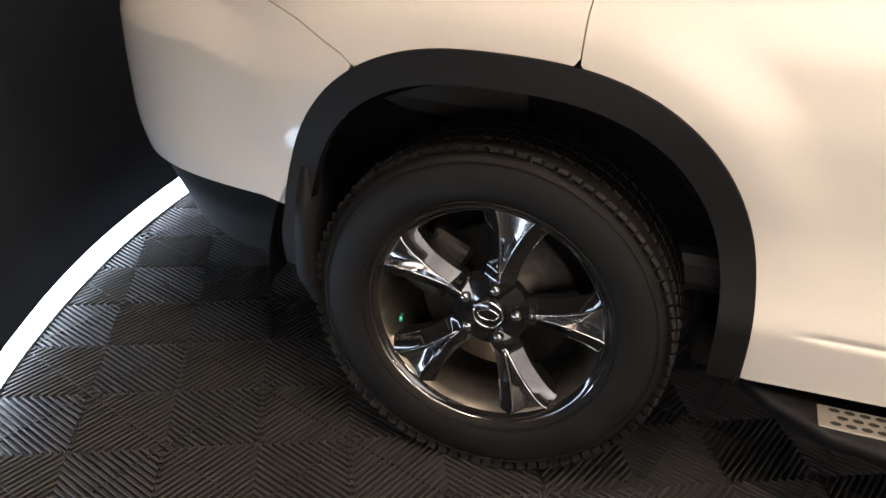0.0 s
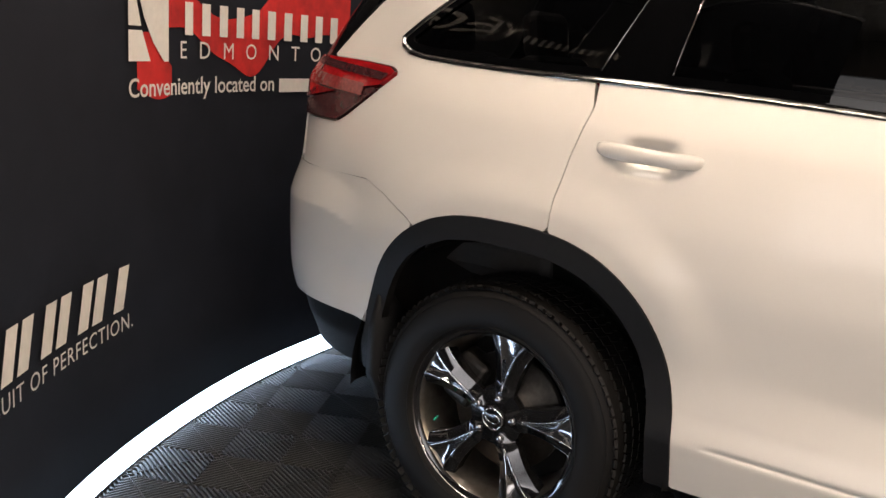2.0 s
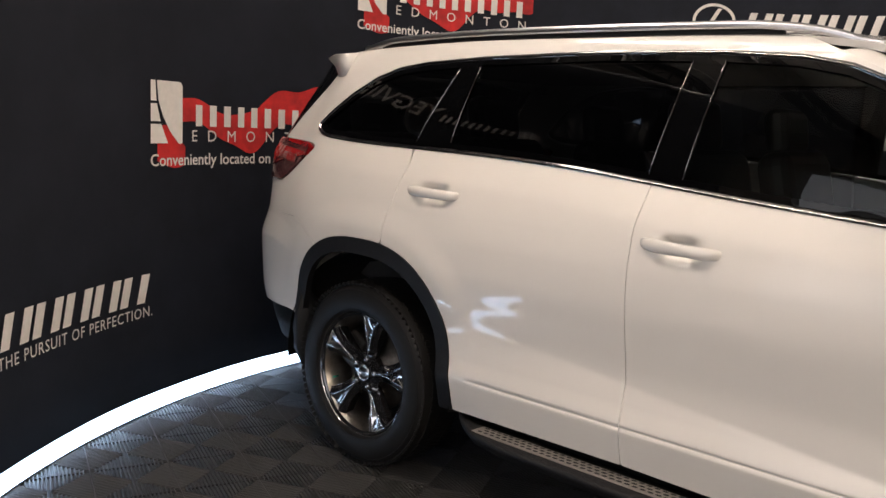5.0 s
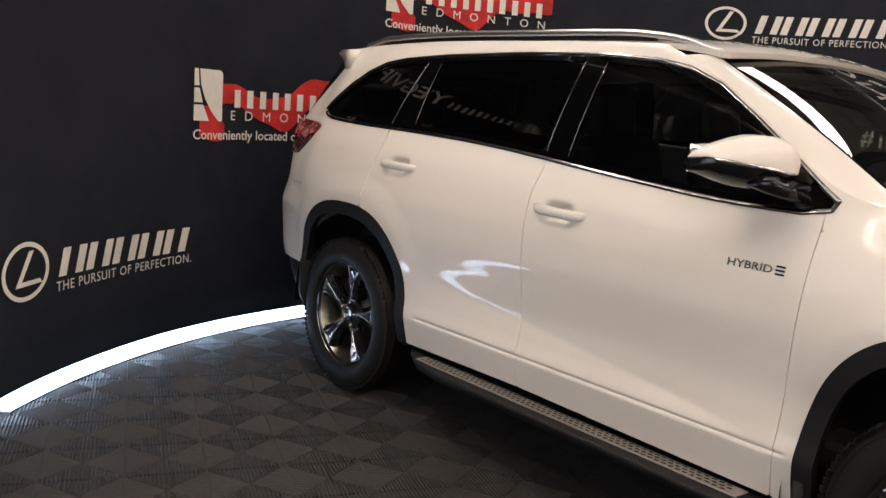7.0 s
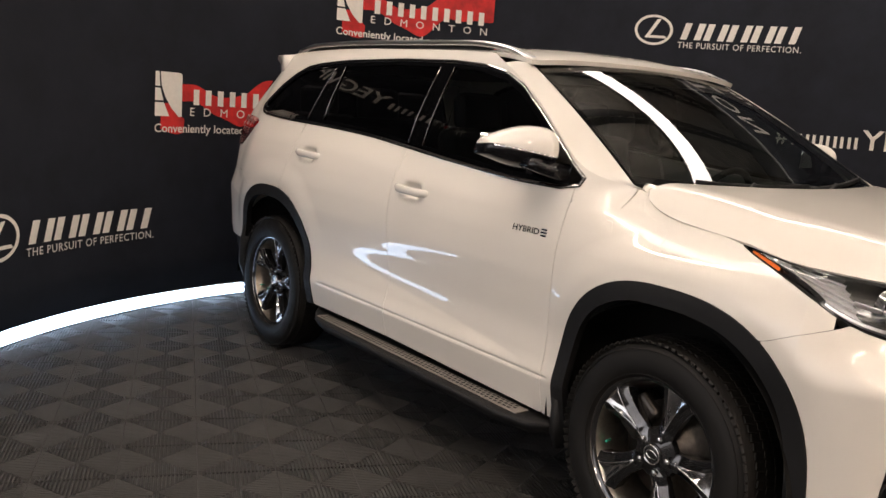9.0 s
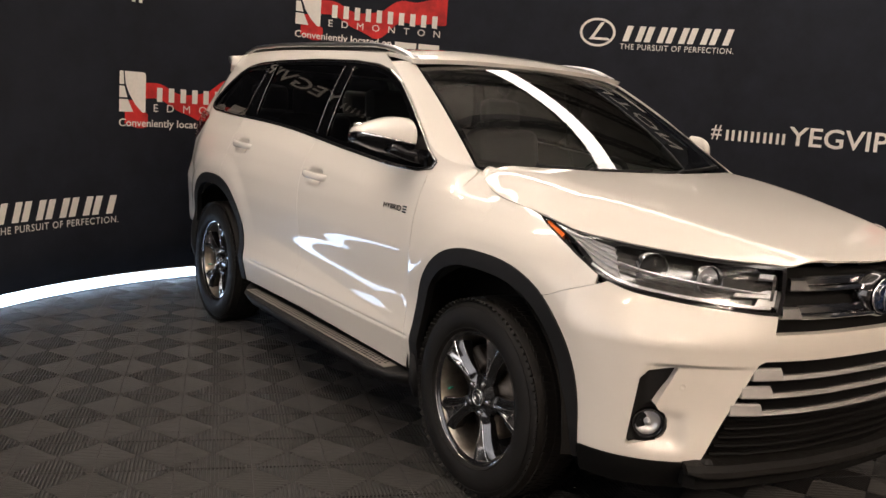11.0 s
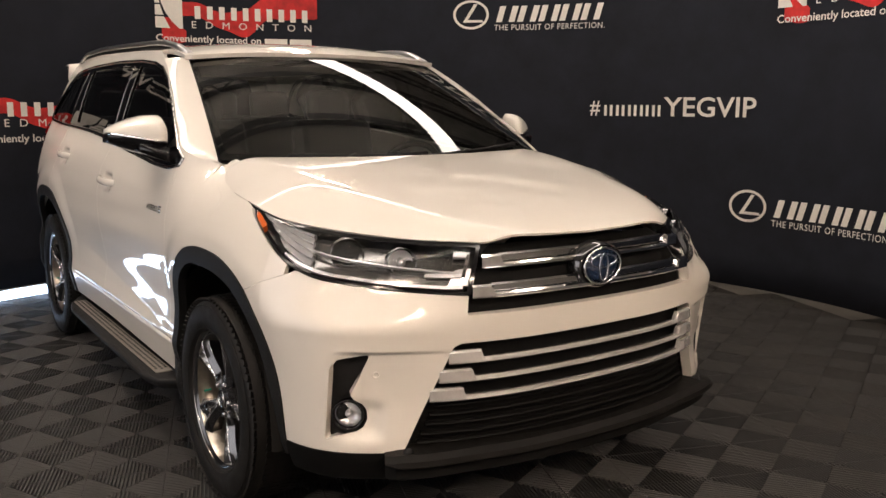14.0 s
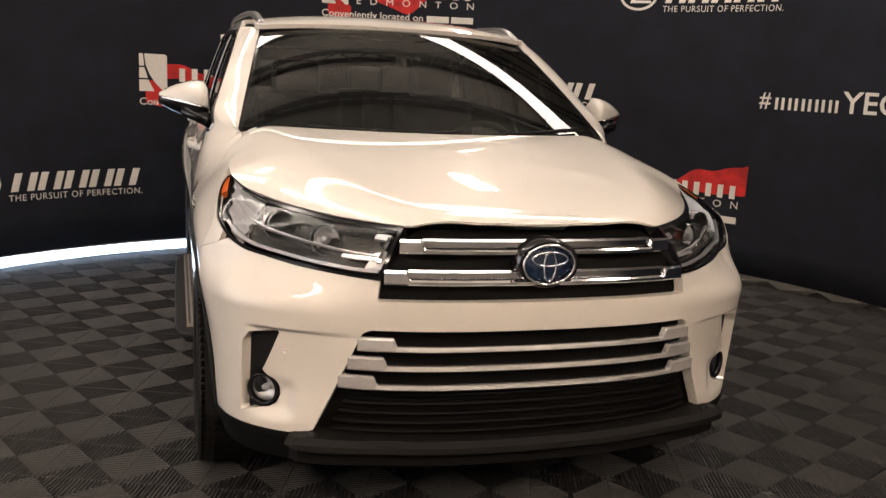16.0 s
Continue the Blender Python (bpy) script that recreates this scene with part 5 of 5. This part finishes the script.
# wheels
def wheel_parts(sgn):
    """Meshes for a wheel whose axis is y, its face toward sgn * y, middle at the origin."""
    to = Matrix(((1, 0, 0, 0), (0, 0, sgn, 0), (0, 1, 0, 0), (0, 0, 0, 1)))   # (u, v, out) -> (x, y, z)
    out = []
    # tyre
    bm = bmesh.new()
    prof = [(0.246, 0.085), (0.252, 0.105), (0.268, 0.116), (0.295, 0.122), (0.330, 0.118), (0.352, 0.108), (0.366, 0.092), (0.372, 0.060), (0.374, 0.02), (0.374, -0.02), (0.372, -0.06), (0.366, -0.092), (0.352, -0.108), (0.320, -0.120), (0.27, -0.116), (0.246, -0.09), (0.235, -0.08), (0.235, 0.075)]
    lathe(bm, [(r, y * sgn) for r, y in prof], 96, "y", closed=True)
    bmesh.ops.recalc_face_normals(bm, faces=bm.faces[:])
    out.append(("tyre", bm, RUBBER, "black tyre with dusty tread"))
    for r, y in ((0.262, 0.1155), (0.343, 0.1155)):
        bm = bmesh.new()
        sweep(bm, [Vector((r * math.cos(2 * math.pi * k / 96), y * sgn, r * math.sin(2 * math.pi * k / 96))) for k in range(96)], circle(0.0016, 5), up=(0, 1, 0), closed=True)
        out.append(("sidewall_rib", bm, RUBBER, ""))
    bm = bmesh.new()
    for k in range(88):
        t = 2 * math.pi * k / 88
        for y, r, h, tilt in ((0.099, 0.3585, 0.034, 0.55), (0.050, 0.3705, 0.036, 0.05), (0.008, 0.3715, 0.034, 0.0), (-0.034, 0.3715, 0.034, 0.0), (-0.076, 0.3675, 0.034, 0.0)):
            m = Matrix.Rotation(-t, 4, "Y") @ Matrix.Translation((r, y * sgn, 0)) @ Matrix.Rotation(-tilt * sgn * 1.2, 4, "Z") @ Matrix.Rotation(0.25 * sgn, 4, "X")
            box(bm, (0.008, h, 0.019), m)
    out.append(("tread", bm, RUBBER, "tread blocks"))
    # rim barrel and lip
    bm = bmesh.new()
    lathe(bm, [(r, y * sgn) for r, y in ((0.249, 0.098), (0.252, 0.1045), (0.2545, 0.104), (0.255, 0.095), (0.249, 0.085))], 96, "y", closed=True)
    bmesh.ops.recalc_face_normals(bm, faces=bm.faces[:])
    out.append(("rim_lip", bm, BELT_CHROME, "dark chrome rim lip"))
    bm = bmesh.new()
    lathe(bm, [(r, y * sgn) for r, y in ((0.2505, 0.100), (0.242, 0.097), (0.235, 0.086))], 96, "y")
    out.append(("rim_flange", bm, RIM_DARK, "black rim flange"))
    bm = bmesh.new()
    lathe(bm, [(r, y * sgn) for r, y in ((0.236, 0.090), (0.226, 0.070), (0.218, 0.02), (0.212, -0.05), (0.225, -0.09))], 96, "y")
    out.append(("rim_barrel", bm, BARREL, "brushed grey barrel"))
    # brake
    bm = bmesh.new()
    rings = lathe(bm, [(0.165, -0.012 * sgn), (0.165, 0.010 * sgn), (0.085, 0.010 * sgn), (0.080, 0.035 * sgn), (0.002, 0.035 * sgn)], 48, "y")
    out.append(("brake_disc", bm, DISC, "worn iron brake disc"))
    bm = bmesh.new()
    box(bm, (0.10, 0.07, 0.16), Matrix.Translation((-0.13, 0.0, 0.06)) @ Matrix.Rotation(0.45, 4, "Y"), 0.02, 3)
    out.append(("brake_caliper", bm, DISC, "grey caliper"))
    bm = bmesh.new()
    lathe(bm, [(0.232, -0.06 * sgn), (0.10, -0.07 * sgn), (0.002, -0.07 * sgn)], 32, "y")
    out.append(("back_plate", bm, LINER, ""))
    # spokes: five dark blades, narrow at the waist, each with a sunk wedge that opens toward the rim
    half_w = pchip([0.045, 0.07, 0.10, 0.13, 0.16, 0.19, 0.215, 0.235, 0.247], [0.031, 0.033, 0.033, 0.036, 0.043, 0.053, 0.064, 0.078, 0.090])
    crest = pchip([0.045, 0.08, 0.12, 0.17, 0.21, 0.247], [0.070, 0.074, 0.080, 0.088, 0.092, 0.092])
    opening = pchip([0.045, 0.088, 0.10, 0.14, 0.20, 0.247], [0.02, 0.03, 0.09, 0.24, 0.42, 0.50])
    for k in range(5):
        ang = radians(7 + 72 * k)
        rot = to @ Matrix.Rotation(ang, 4, "Z")
        rows = []
        for u in (0.045, 0.065, 0.086, 0.092, 0.105, 0.12, 0.14, 0.16, 0.18, 0.20, 0.215, 0.23, 0.240, 0.2465):
            w, top, gap = float(half_w(u)), float(crest(u)), float(opening(u))
            sink = 0.016 * float(smooth(0.090, 0.125, u)) * (1 - 0.45 * float(smooth(0.18, 0.245, u)))
            step = 0.004 * float(smooth(0.0905, 0.0885, u))
            row = []
            for v, o in ((-1.0, top - 0.016), (-gap - 0.10, top), (-gap, top - 0.001), (-0.25 * gap, top - sink), (0.55 * gap, top - 0.8 * sink), (gap, top - 0.002), (gap + 0.10, top - 0.001), (1.0, top - 0.018), (1.0, 0.036), (-1.0, 0.036)):
                y = v * w + 0.006 * (u - 0.05) / 0.2
                x = u if u < 0.21 else u - (u - math.sqrt(max(0.0, u * u - y * y))) * min(1.0, (u - 0.21) / 0.03)
                row.append(rot @ Vector((x, y, o + step)))
            rows.append(row)
        outer, wedge = bmesh.new(), bmesh.new()
        for bmx, cols in ((outer, (0, 1, 5, 6, 7, 8, 9)), (wedge, (2, 3, 4))):
            vs = [[bmx.verts.new(q) for q in row] for row in rows]
            for a, b in zip(vs, vs[1:]):
                for c in cols:
                    bmx.faces.new((a[c], a[(c + 1) % 10], b[(c + 1) % 10], b[c]))
            bmesh.ops.delete(bmx, geom=[v for v in bmx.verts if not v.link_faces], context="VERTS")
        out.append(("spoke", outer, RIM_DARK, "black spoke face"))
        out.append(("spoke_facet", wedge, WEDGE, "smoked chrome sunk wedge"))
        for col, lo, thick in ((2, 3, 0.0017), (5, 3, 0.0015), (0, 7, 0.0010)):
            bm = bmesh.new()
            sweep(bm, [row[col] for row in rows[lo:]], circle(thick, 5), up=(0.3, 1, 0.2))
            out.append(("spoke_edge", bm, CHROME, "bright spoke edge"))
        bm = bmesh.new()
        sweep(bm, [rows[2][c] + (rows[3][c] - rows[2][c]) * 0.5 for c in (1, 3, 6)], circle(0.0014, 5), up=(0.3, 1, 0.2))
        out.append(("spoke_edge", bm, CHROME, "bright spoke edge"))
        bm = bmesh.new()
        rr = Matrix.Rotation(ang, 4, "Z")
        lathe(bm, [(0.0105, 0.0), (0.0105, 0.012), (0.0075, 0.016), (0.0005, 0.016)], 12, "z", to @ rr @ Matrix.Translation((0.058, 0, 0.070)))
        out.append(("lug_nut", bm, DARK_CHROME, ""))
    bm = bmesh.new()
    rings = lathe(bm, [(0.085, 0.045), (0.080, 0.064), (0.045, 0.072), (0.036, 0.074), (0.034, 0.080), (0.026, 0.083), (0.0005, 0.084)], 40, "z", to)
    out.append(("hub", bm, RIM_DARK, "black hub"))
    bm = bmesh.new()
    for r, w in ((0.030, 0.0022), (0.021, 0.0018)):
        sweep(bm, [to @ Vector((r * math.cos(2 * math.pi * k / 32), r * 0.98 * math.sin(2 * math.pi * k / 32) * (1 if r > 0.025 else 0.6), 0.0835)) for k in range(32)], circle(w, 5), up=(0, 1, 0), closed=True)
    out.append(("cap_ring", bm, CHROME, "chrome cap ring"))
    bm = bmesh.new()
    sweep(bm, [to @ Matrix.Rotation(radians(198), 4, "Z") @ Vector(p) for p in ((0.208, 0, 0.05), (0.200, 0, 0.078))], circle(0.004, 8), up=(1, 0.3, 0))
    out.append(("valve_cap", bm, VALVE, "green valve cap"))
    return out


VALVE = material("green_plastic", (0.02, 0.30, 0.20), 0.45, 0, 0, 60, 0.1)
for sgn in (-1, 1):
    pieces = []
    for name, bm, mat, label in wheel_parts(sgn):
        mesh = bpy.data.meshes.new(name)
        bmesh.ops.recalc_face_normals(bm, faces=bm.faces[:])
        bm.to_mesh(mesh)
        bm.free()
        mesh.materials.append(mat)
        if name in ("spoke", "spoke_facet", "rim_flange", "hub"):
            mesh.polygons.foreach_set("use_smooth", [True] * len(mesh.polygons))
            mesh.set_sharp_from_angle(angle=radians(44))
        pieces.append((name, mesh, label))
    for cx, turn in ((0.0, 0.0), (AXLE_F, 10.0)):
        hub = new("wheel")
        hub.parent = car
        hub.location = (cx, sgn * 0.822, HUB_Z)
        hub.rotation_euler = (0, radians(turn), 0)
        hub["label"] = "black-tyred wheel with dark chrome spokes"
        for name, mesh, label in pieces:
            ob = new(name, mesh)
            ob.parent = hub
            if label:
                ob["label"] = label

# mud flaps, running boards
for sgn in (-1, 1):
    bm = bmesh.new()
    loft(bm, [[Vector((-0.395 + dx, sgn * y, 0.64)) for dx, y in ((0, 0.925), (0.012, 0.925), (0.014, 0.88), (0.004, 0.88))]] + [[Vector((-0.405 + dx, sgn * y, z)) for dx, y in ((0, 0.948), (0.028, 0.948), (0.036, 0.80), (0.01, 0.80))] for z in (0.54, 0.48, 0.40)] + [[Vector((-0.375 + dx, sgn * y, 0.325)) for dx, y in ((0, 0.93), (0.03, 0.93), (0.04, 0.80), (0.005, 0.80))]])
    part("mud_flap", bm, TRIM, car, "black moulded mud flap")
    bm = bmesh.new()
    loft(bm, [[Vector((2.345 + dx, sgn * y, z)) for dx, y in ((0, 0.93), (0.03, 0.93), (0.03, 0.78), (0, 0.78))] for z in (0.42, 0.30)] + [[Vector((2.355 + dx, sgn * y, 0.235)) for dx, y in ((0, 0.91), (0.02, 0.91), (0.02, 0.80), (0, 0.80))]])
    part("mud_flap", bm, TRIM, car, "black moulded mud flap")
    rows = []
    for x, w, z in ((0.50, 0.02, 0.335), (0.56, 0.07, 0.325), (0.66, 0.125, 0.318), (0.80, 0.15, 0.316), (1.4, 0.155, 0.316), (2.15, 0.155, 0.316), (2.28, 0.13, 0.318), (2.36, 0.06, 0.325)):
        y0, y1, h = 0.86, 0.86 + w, 0.03
        rows.append([Vector((x, sgn * y, zz)) for y, zz in ((y0, z - h), (y1 - 0.02, z - h - 0.012), (y1, z - 0.012), (y1 - 0.004, z - 0.002), (y1 - 0.012, z), (y0, z))])
    bm = bmesh.new()
    loft(bm, rows)
    board = part("running_board", bm, TRIM, car, "black running board")
    bm = bmesh.new()
    box(bm, (1.56, 0.066, 0.006), Matrix.Translation((1.42, sgn * 0.932, 0.318)), 0.002)
    part("tread_plate", bm, PLATE, board, "perforated silver tread plate")
    # flat near-black ovals on the plate, coloured as the shade inside its holes
    bm = bmesh.new()
    for k in range(56):
        for row, dy in enumerate((-0.020, 0.0, 0.020)):
            x = 0.67 + k * 0.0268 + (0.013 if row == 1 else 0)
            m = Matrix.Translation((x, sgn * (0.932 + dy), 0.3214)) @ Matrix.Diagonal((0.0105, 0.0062, 1, 1))
            vs = [bm.verts.new(m @ Vector((math.cos(t), math.sin(t), 0.0008))) for t in np.linspace(0, 2 * math.pi, 9)[:-1]]
            bm.faces.new(vs)
    tagged(part("perforation", bm, HOLE_SHADE, board, "rows of flat dark ovals for the shade in the holes"), kind="stuff")
    for k in range(3):
        bm = bmesh.new()
        box(bm, (0.05, 0.16, 0.03), Matrix.Translation((0.75 + 0.66 * k, sgn * 0.83, 0.29)), 0.005)
        part("board_bracket", bm, TRIM, board)

# door handles
for k, (doors, hx, hz) in enumerate(((doors_r, 0.345, 1.118), (doors_f, 1.350, 1.043))):
    for flip, door in zip((False, True), doors):
        sg = 1 if flip else -1
        y = float(side_y(hx + 0.14, hz))
        rows = []
        for u in np.linspace(-1, 1, 15):
            x = hx + 0.128 * u
            lift = 0.033 * (1 - abs(u) ** 4)
            h = 0.0205 * (1 - 0.35 * abs(u) ** 4) - 0.003 * math.exp(-((u - 0.2) / 0.5) ** 2)
            yy = float(side_y(x, hz)) if abs(u) > 0.75 else y
            yc = max(yy, y) + lift - 0.010
            rows.append([Vector((x, sg * (yc + 0.011 * math.cos(t)), hz + 0.004 - 0.004 * u + h * math.sin(t))) for t in np.linspace(0, 2 * math.pi, 13)[:-1]])
        bm = bmesh.new()
        loft(bm, rows)
        part("door_handle", bm, PAINT, door, "white door handle")

# badge on the front doors
bp, bf = text_mesh("HYBRID", 0.015)
bp = bp / bp.max(0)
for flip in (False, True):
    sg = 1 if flip else -1
    mesh = bpy.data.meshes.new("badge")
    q = []
    for u, v in bp:
        x = 2.058 + 0.145 * (1 - u if flip else u)
        z = 0.986 + 0.022 * v
        q.append((x, sg * (float(side_y(x, z)) + 0.003), z))
    mesh.from_pydata(q, [], bf)
    part("badge", mesh, DARK_CHROME, doors_f[int(flip)], "chrome lettered badge")
    bm = bmesh.new()
    for i, (dz, w) in enumerate(((0.0, 0.028), (0.011, 0.030), (0.022, 0.028))):
        x = 2.226
        box(bm, (w, 0.003, 0.006), Matrix.Translation((x, sg * (float(side_y(x, 0.988 + dz)) + 0.002), 0.986 + dz)), 0.001)
    part("badge_mark", bm, BLUE, doors_f[int(flip)])

# door mirrors
for flip in (False, True):
    sg = 1 if flip else -1
    def ring_at(u, cap=False, sg=sg):
        """Section of the mirror housing at u from the inner end (0) to the tip (1)."""
        y = 0.875 + 0.195 * u
        h = 0.088 * (1 - 0.72 * u ** 1.8) * (0.86 + 0.14 * math.sin(min(1, u * 2) * math.pi / 2))
        d = 0.105 * (1 - 0.5 * u ** 2.5)
        zc = 1.292 - 0.006 * u
        xc = 2.10 - 0.11 * u
        out = []
        for t in np.linspace(0, 2 * math.pi, 25)[:-1]:
            c, s = math.cos(t), math.sin(t)
            ex = abs(c) ** 0.8 * math.copysign(1, c)
            ez = abs(s) ** 0.8 * math.copysign(1, s)
            fwd = d * ex * (1.25 if ex > 0 else 0.55)
            out.append(Vector((xc + fwd, sg * y, zc - 0.02 * min(ex, 0) * -1 + h * ez * (1 + 0.42 * min(ex, 0)))))
        return out
    us = [0.0, 0.08, 0.2, 0.35, 0.5, 0.65, 0.78, 0.88, 0.95, 0.99, 1.0]
    rows = [ring_at(u) for u in us]
    mid = sum(rows[-1], Vector()) / 24
    rows[-1] = [mid + (v - mid) * 0.35 for v in rows[-1]]
    mid = sum(rows[0], Vector()) / 24
    rows[0] = [mid + (v - mid) * 0.7 for v in rows[0]]
    bm = bmesh.new()
    loft(bm, rows)
    low = bm.copy()
    bmesh.ops.bisect_plane(bm, geom=bm.verts[:] + bm.edges[:] + bm.faces[:], plane_co=(2.1, sg * 0.97, 1.278), plane_no=(0.10, sg * 0.28, -1), clear_outer=True)
    bmesh.ops.bisect_plane(low, geom=low.verts[:] + low.edges[:] + low.faces[:], plane_co=(2.1, sg * 0.97, 1.274), plane_no=(-0.10, -sg * 0.28, 1), clear_outer=True)
    mir = part("door_mirror", bm, PAINT, car, "white mirror housing over black base")
    part("mirror_base", low, GLOSS_BLACK, mir, "gloss black lower shell")
    bm = bmesh.new()
    loft(bm, [[v + Vector((0, 0, 0)) for v in (Vector((2.30, sg * 0.85, 1.170)), Vector((2.10, sg * 0.85, 1.172)), Vector((2.12, sg * 0.85, 1.215)), Vector((2.25, sg * 0.85, 1.235)))],
              [Vector((2.22, sg * 0.93, 1.205)), Vector((2.12, sg * 0.93, 1.205)), Vector((2.12, sg * 0.93, 1.245)), Vector((2.20, sg * 0.93, 1.255))],
              [Vector((2.20, sg * 0.98, 1.225)), Vector((2.12, sg * 0.98, 1.225)), Vector((2.12, sg * 0.98, 1.25)), Vector((2.20, sg * 0.98, 1.26))]])
    part("mirror_stalk", bm, GLOSS_BLACK, mir, "black mirror stalk")
    bm = bmesh.new()
    line = []
    for u in np.linspace(0.15, 0.97, 14):
        r = ring_at(u)
        f = max(r, key=lambda v: v.x)
        line.append(Vector((f.x + 0.002, f.y, 1.272 + 0.1 * (f.x - 2.1) + 0.28 * (abs(f.y) - 0.97))))
    sweep(bm, line, circle(0.005, 6))
    part("mirror_strip", bm, CHROME, mir, "chrome turn signal strip")
    bm = bmesh.new()
    g = [ring_at(0.12), ring_at(0.9)]
    loft(bm, [[Vector((min(v.x for v in g[0]) - 0.002, sg * 0.90, z)) for z in (1.24, 1.345)] + [Vector((min(v.x for v in g[0]) + 0.004, sg * 0.90, z)) for z in (1.345, 1.24)],
              [Vector((min(v.x for v in g[1]) - 0.004, sg * 1.045, z)) for z in (1.25, 1.33)] + [Vector((min(v.x for v in g[1]) + 0.004, sg * 1.045, z)) for z in (1.33, 1.25)]])
    part("mirror_glass", bm, CHROME, mir, "mirror glass")

# roof rails, spoiler, wipers, aerial
for sg in (-1, 1):
    bm = bmesh.new()
    xs = np.linspace(-0.36, 1.74, 40)
    line = []
    for x in xs:
        k = (x + 0.36) / 2.10
        y = 0.655 - 0.035 * abs(2 * k - 1) ** 2
        lift = 0.022 * (smooth(0, 0.10, k) * smooth(1.0, 0.82, k)) - 0.016 * smooth(0.93, 1.0, k)
        line.append(Vector((x, sg * y, float(roof_z(x, y)) + 0.006 + lift)))
    sweep(bm, line, [(-0.016, -0.012), (0.016, -0.012), (0.019, 0.0), (0.012, 0.012), (-0.012, 0.012), (-0.019, 0.0)])
    part("roof_rail", bm, SATIN, car, "silver roof rail")
    bm = bmesh.new()
    sweep(bm, [v - Vector((0, sg * 0.004, 0.022)) for v in line[2:-5]], [(-0.011, -0.022), (0.011, -0.022), (0.011, 0.016), (-0.011, 0.016)])
    part("rail_base", bm, TRIM, car, "black rail base")


rows = []
for u in np.linspace(-1, 1, 31):
    y, k = 0.705 * u, abs(u) ** 4
    zs = float(roof_z(-0.42, y)) - 0.001
    rows.append([Vector((x + (0.055 * k if x < -0.5 else 0), y * (1 - 0.03 * (x < -0.55)), zs + dz)) for x, dz in ((-0.40, 0.0), (-0.48, -0.002), (-0.55, -0.006), (-0.595, -0.010), (-0.606, -0.015), (-0.600, -0.024), (-0.560, -0.052), (-0.505, -0.10), (-0.40, -0.10))])
bm = bmesh.new()
loft(bm, rows)
part("rear_spoiler", bm, PAINT, car, "white roof spoiler")

for k, (y0, y1, base) in enumerate(((-0.52, 0.10, -0.50), (0.05, 0.66, 0.02))):
    bm = bmesh.new()
    a = [Vector(screen(np.float64(y / 0.775), np.float64(0.060 + 0.03 * (y - y0)))) + Vector((0.008, 0, 0.012)) for y in np.linspace(y0, y1, 10)]
    sweep(bm, a, [(-0.006, -0.006), (0.006, -0.006), (0.004, 0.010), (-0.004, 0.010)])
    arm = [Vector((2.64, base + 0.05, 1.140)), Vector((2.63, base + 0.1, 1.158)), (a[4] + Vector((0.0, 0, 0.010)))]
    sweep(bm, arm, circle(0.008, 6))
    part("wiper", bm, TRIM, car, "black wiper at rest")
bm = bmesh.new()
sweep(bm, [Vector((2.50 + 0.165 * (1 - (y / 0.76) ** 2), y, 1.152 + 0.01 * (y / 0.76) ** 2)) for y in np.linspace(-0.64, 0.64, 30)], [(-0.045, -0.02), (0.05, -0.02), (0.05, 0.0), (-0.045, 0.012)])
part("cowl", bm, TRIM, car, "black cowl grille")

# cabin
bm = bmesh.new()
loft(bm, [[Vector((x, y, z)) for x, z in ((2.62, 0.85), (2.62, 1.10), (2.40, 1.145), (2.12, 1.12), (2.05, 1.02), (2.08, 0.85))] for y in (-0.72, -0.3, 0.3, 0.72)])
part("dashboard", bm, CABIN, car, "dark soft dashboard")
bm = bmesh.new()
box(bm, (3.0, 1.46, 0.1), Matrix.Translation((0.9, 0, 0.45)), 0.03)
part("cabin_floor", bm, CABIN, car)
bm = bmesh.new()
sweep(bm, [Vector((1.98 + 0.07 * math.sin(t), 0.37 + 0.185 * math.cos(t), 1.05 + 0.175 * math.sin(t))) for t in np.linspace(0, 2 * math.pi, 33)[:-1]], circle(0.016, 8), up=(1, 0, 0), closed=True)
box(bm, (0.05, 0.16, 0.11), Matrix.Translation((2.0, 0.37, 1.03)), 0.02)
box(bm, (0.02, 0.34, 0.035), Matrix.Translation((2.0, 0.37, 1.05)), 0.008)
part("steering_wheel", bm, SEATS, car, "dark steering wheel")
for x, y in ((1.45, 0.38), (1.45, -0.38), (0.55, 0.40), (0.55, -0.40), (-0.25, 0.35), (-0.25, -0.35)):
    bm = bmesh.new()
    box(bm, (0.50, 0.50, 0.18), Matrix.Translation((x, y, 0.72)), 0.06, 3)
    box(bm, (0.14, 0.48, 0.62), Matrix.Translation((x - 0.27, y, 1.02)) @ Matrix.Rotation(-0.22, 4, "Y"), 0.06, 3)
    box(bm, (0.10, 0.26, 0.19), Matrix.Translation((x - 0.37, y, 1.40)) @ Matrix.Rotation(-0.15, 4, "Y"), 0.045, 3)
    part("seat", bm, SEATS, car, "dark leather seat")
bm = bmesh.new()
bmesh.ops.create_grid(bm, x_segments=12, y_segments=8, size=1.0, matrix=Matrix.Translation((0.65, 0, 1.60)) @ Matrix.Diagonal((0.95, 0.58, 1, 1)))
part("headliner", bm, CABIN, car)
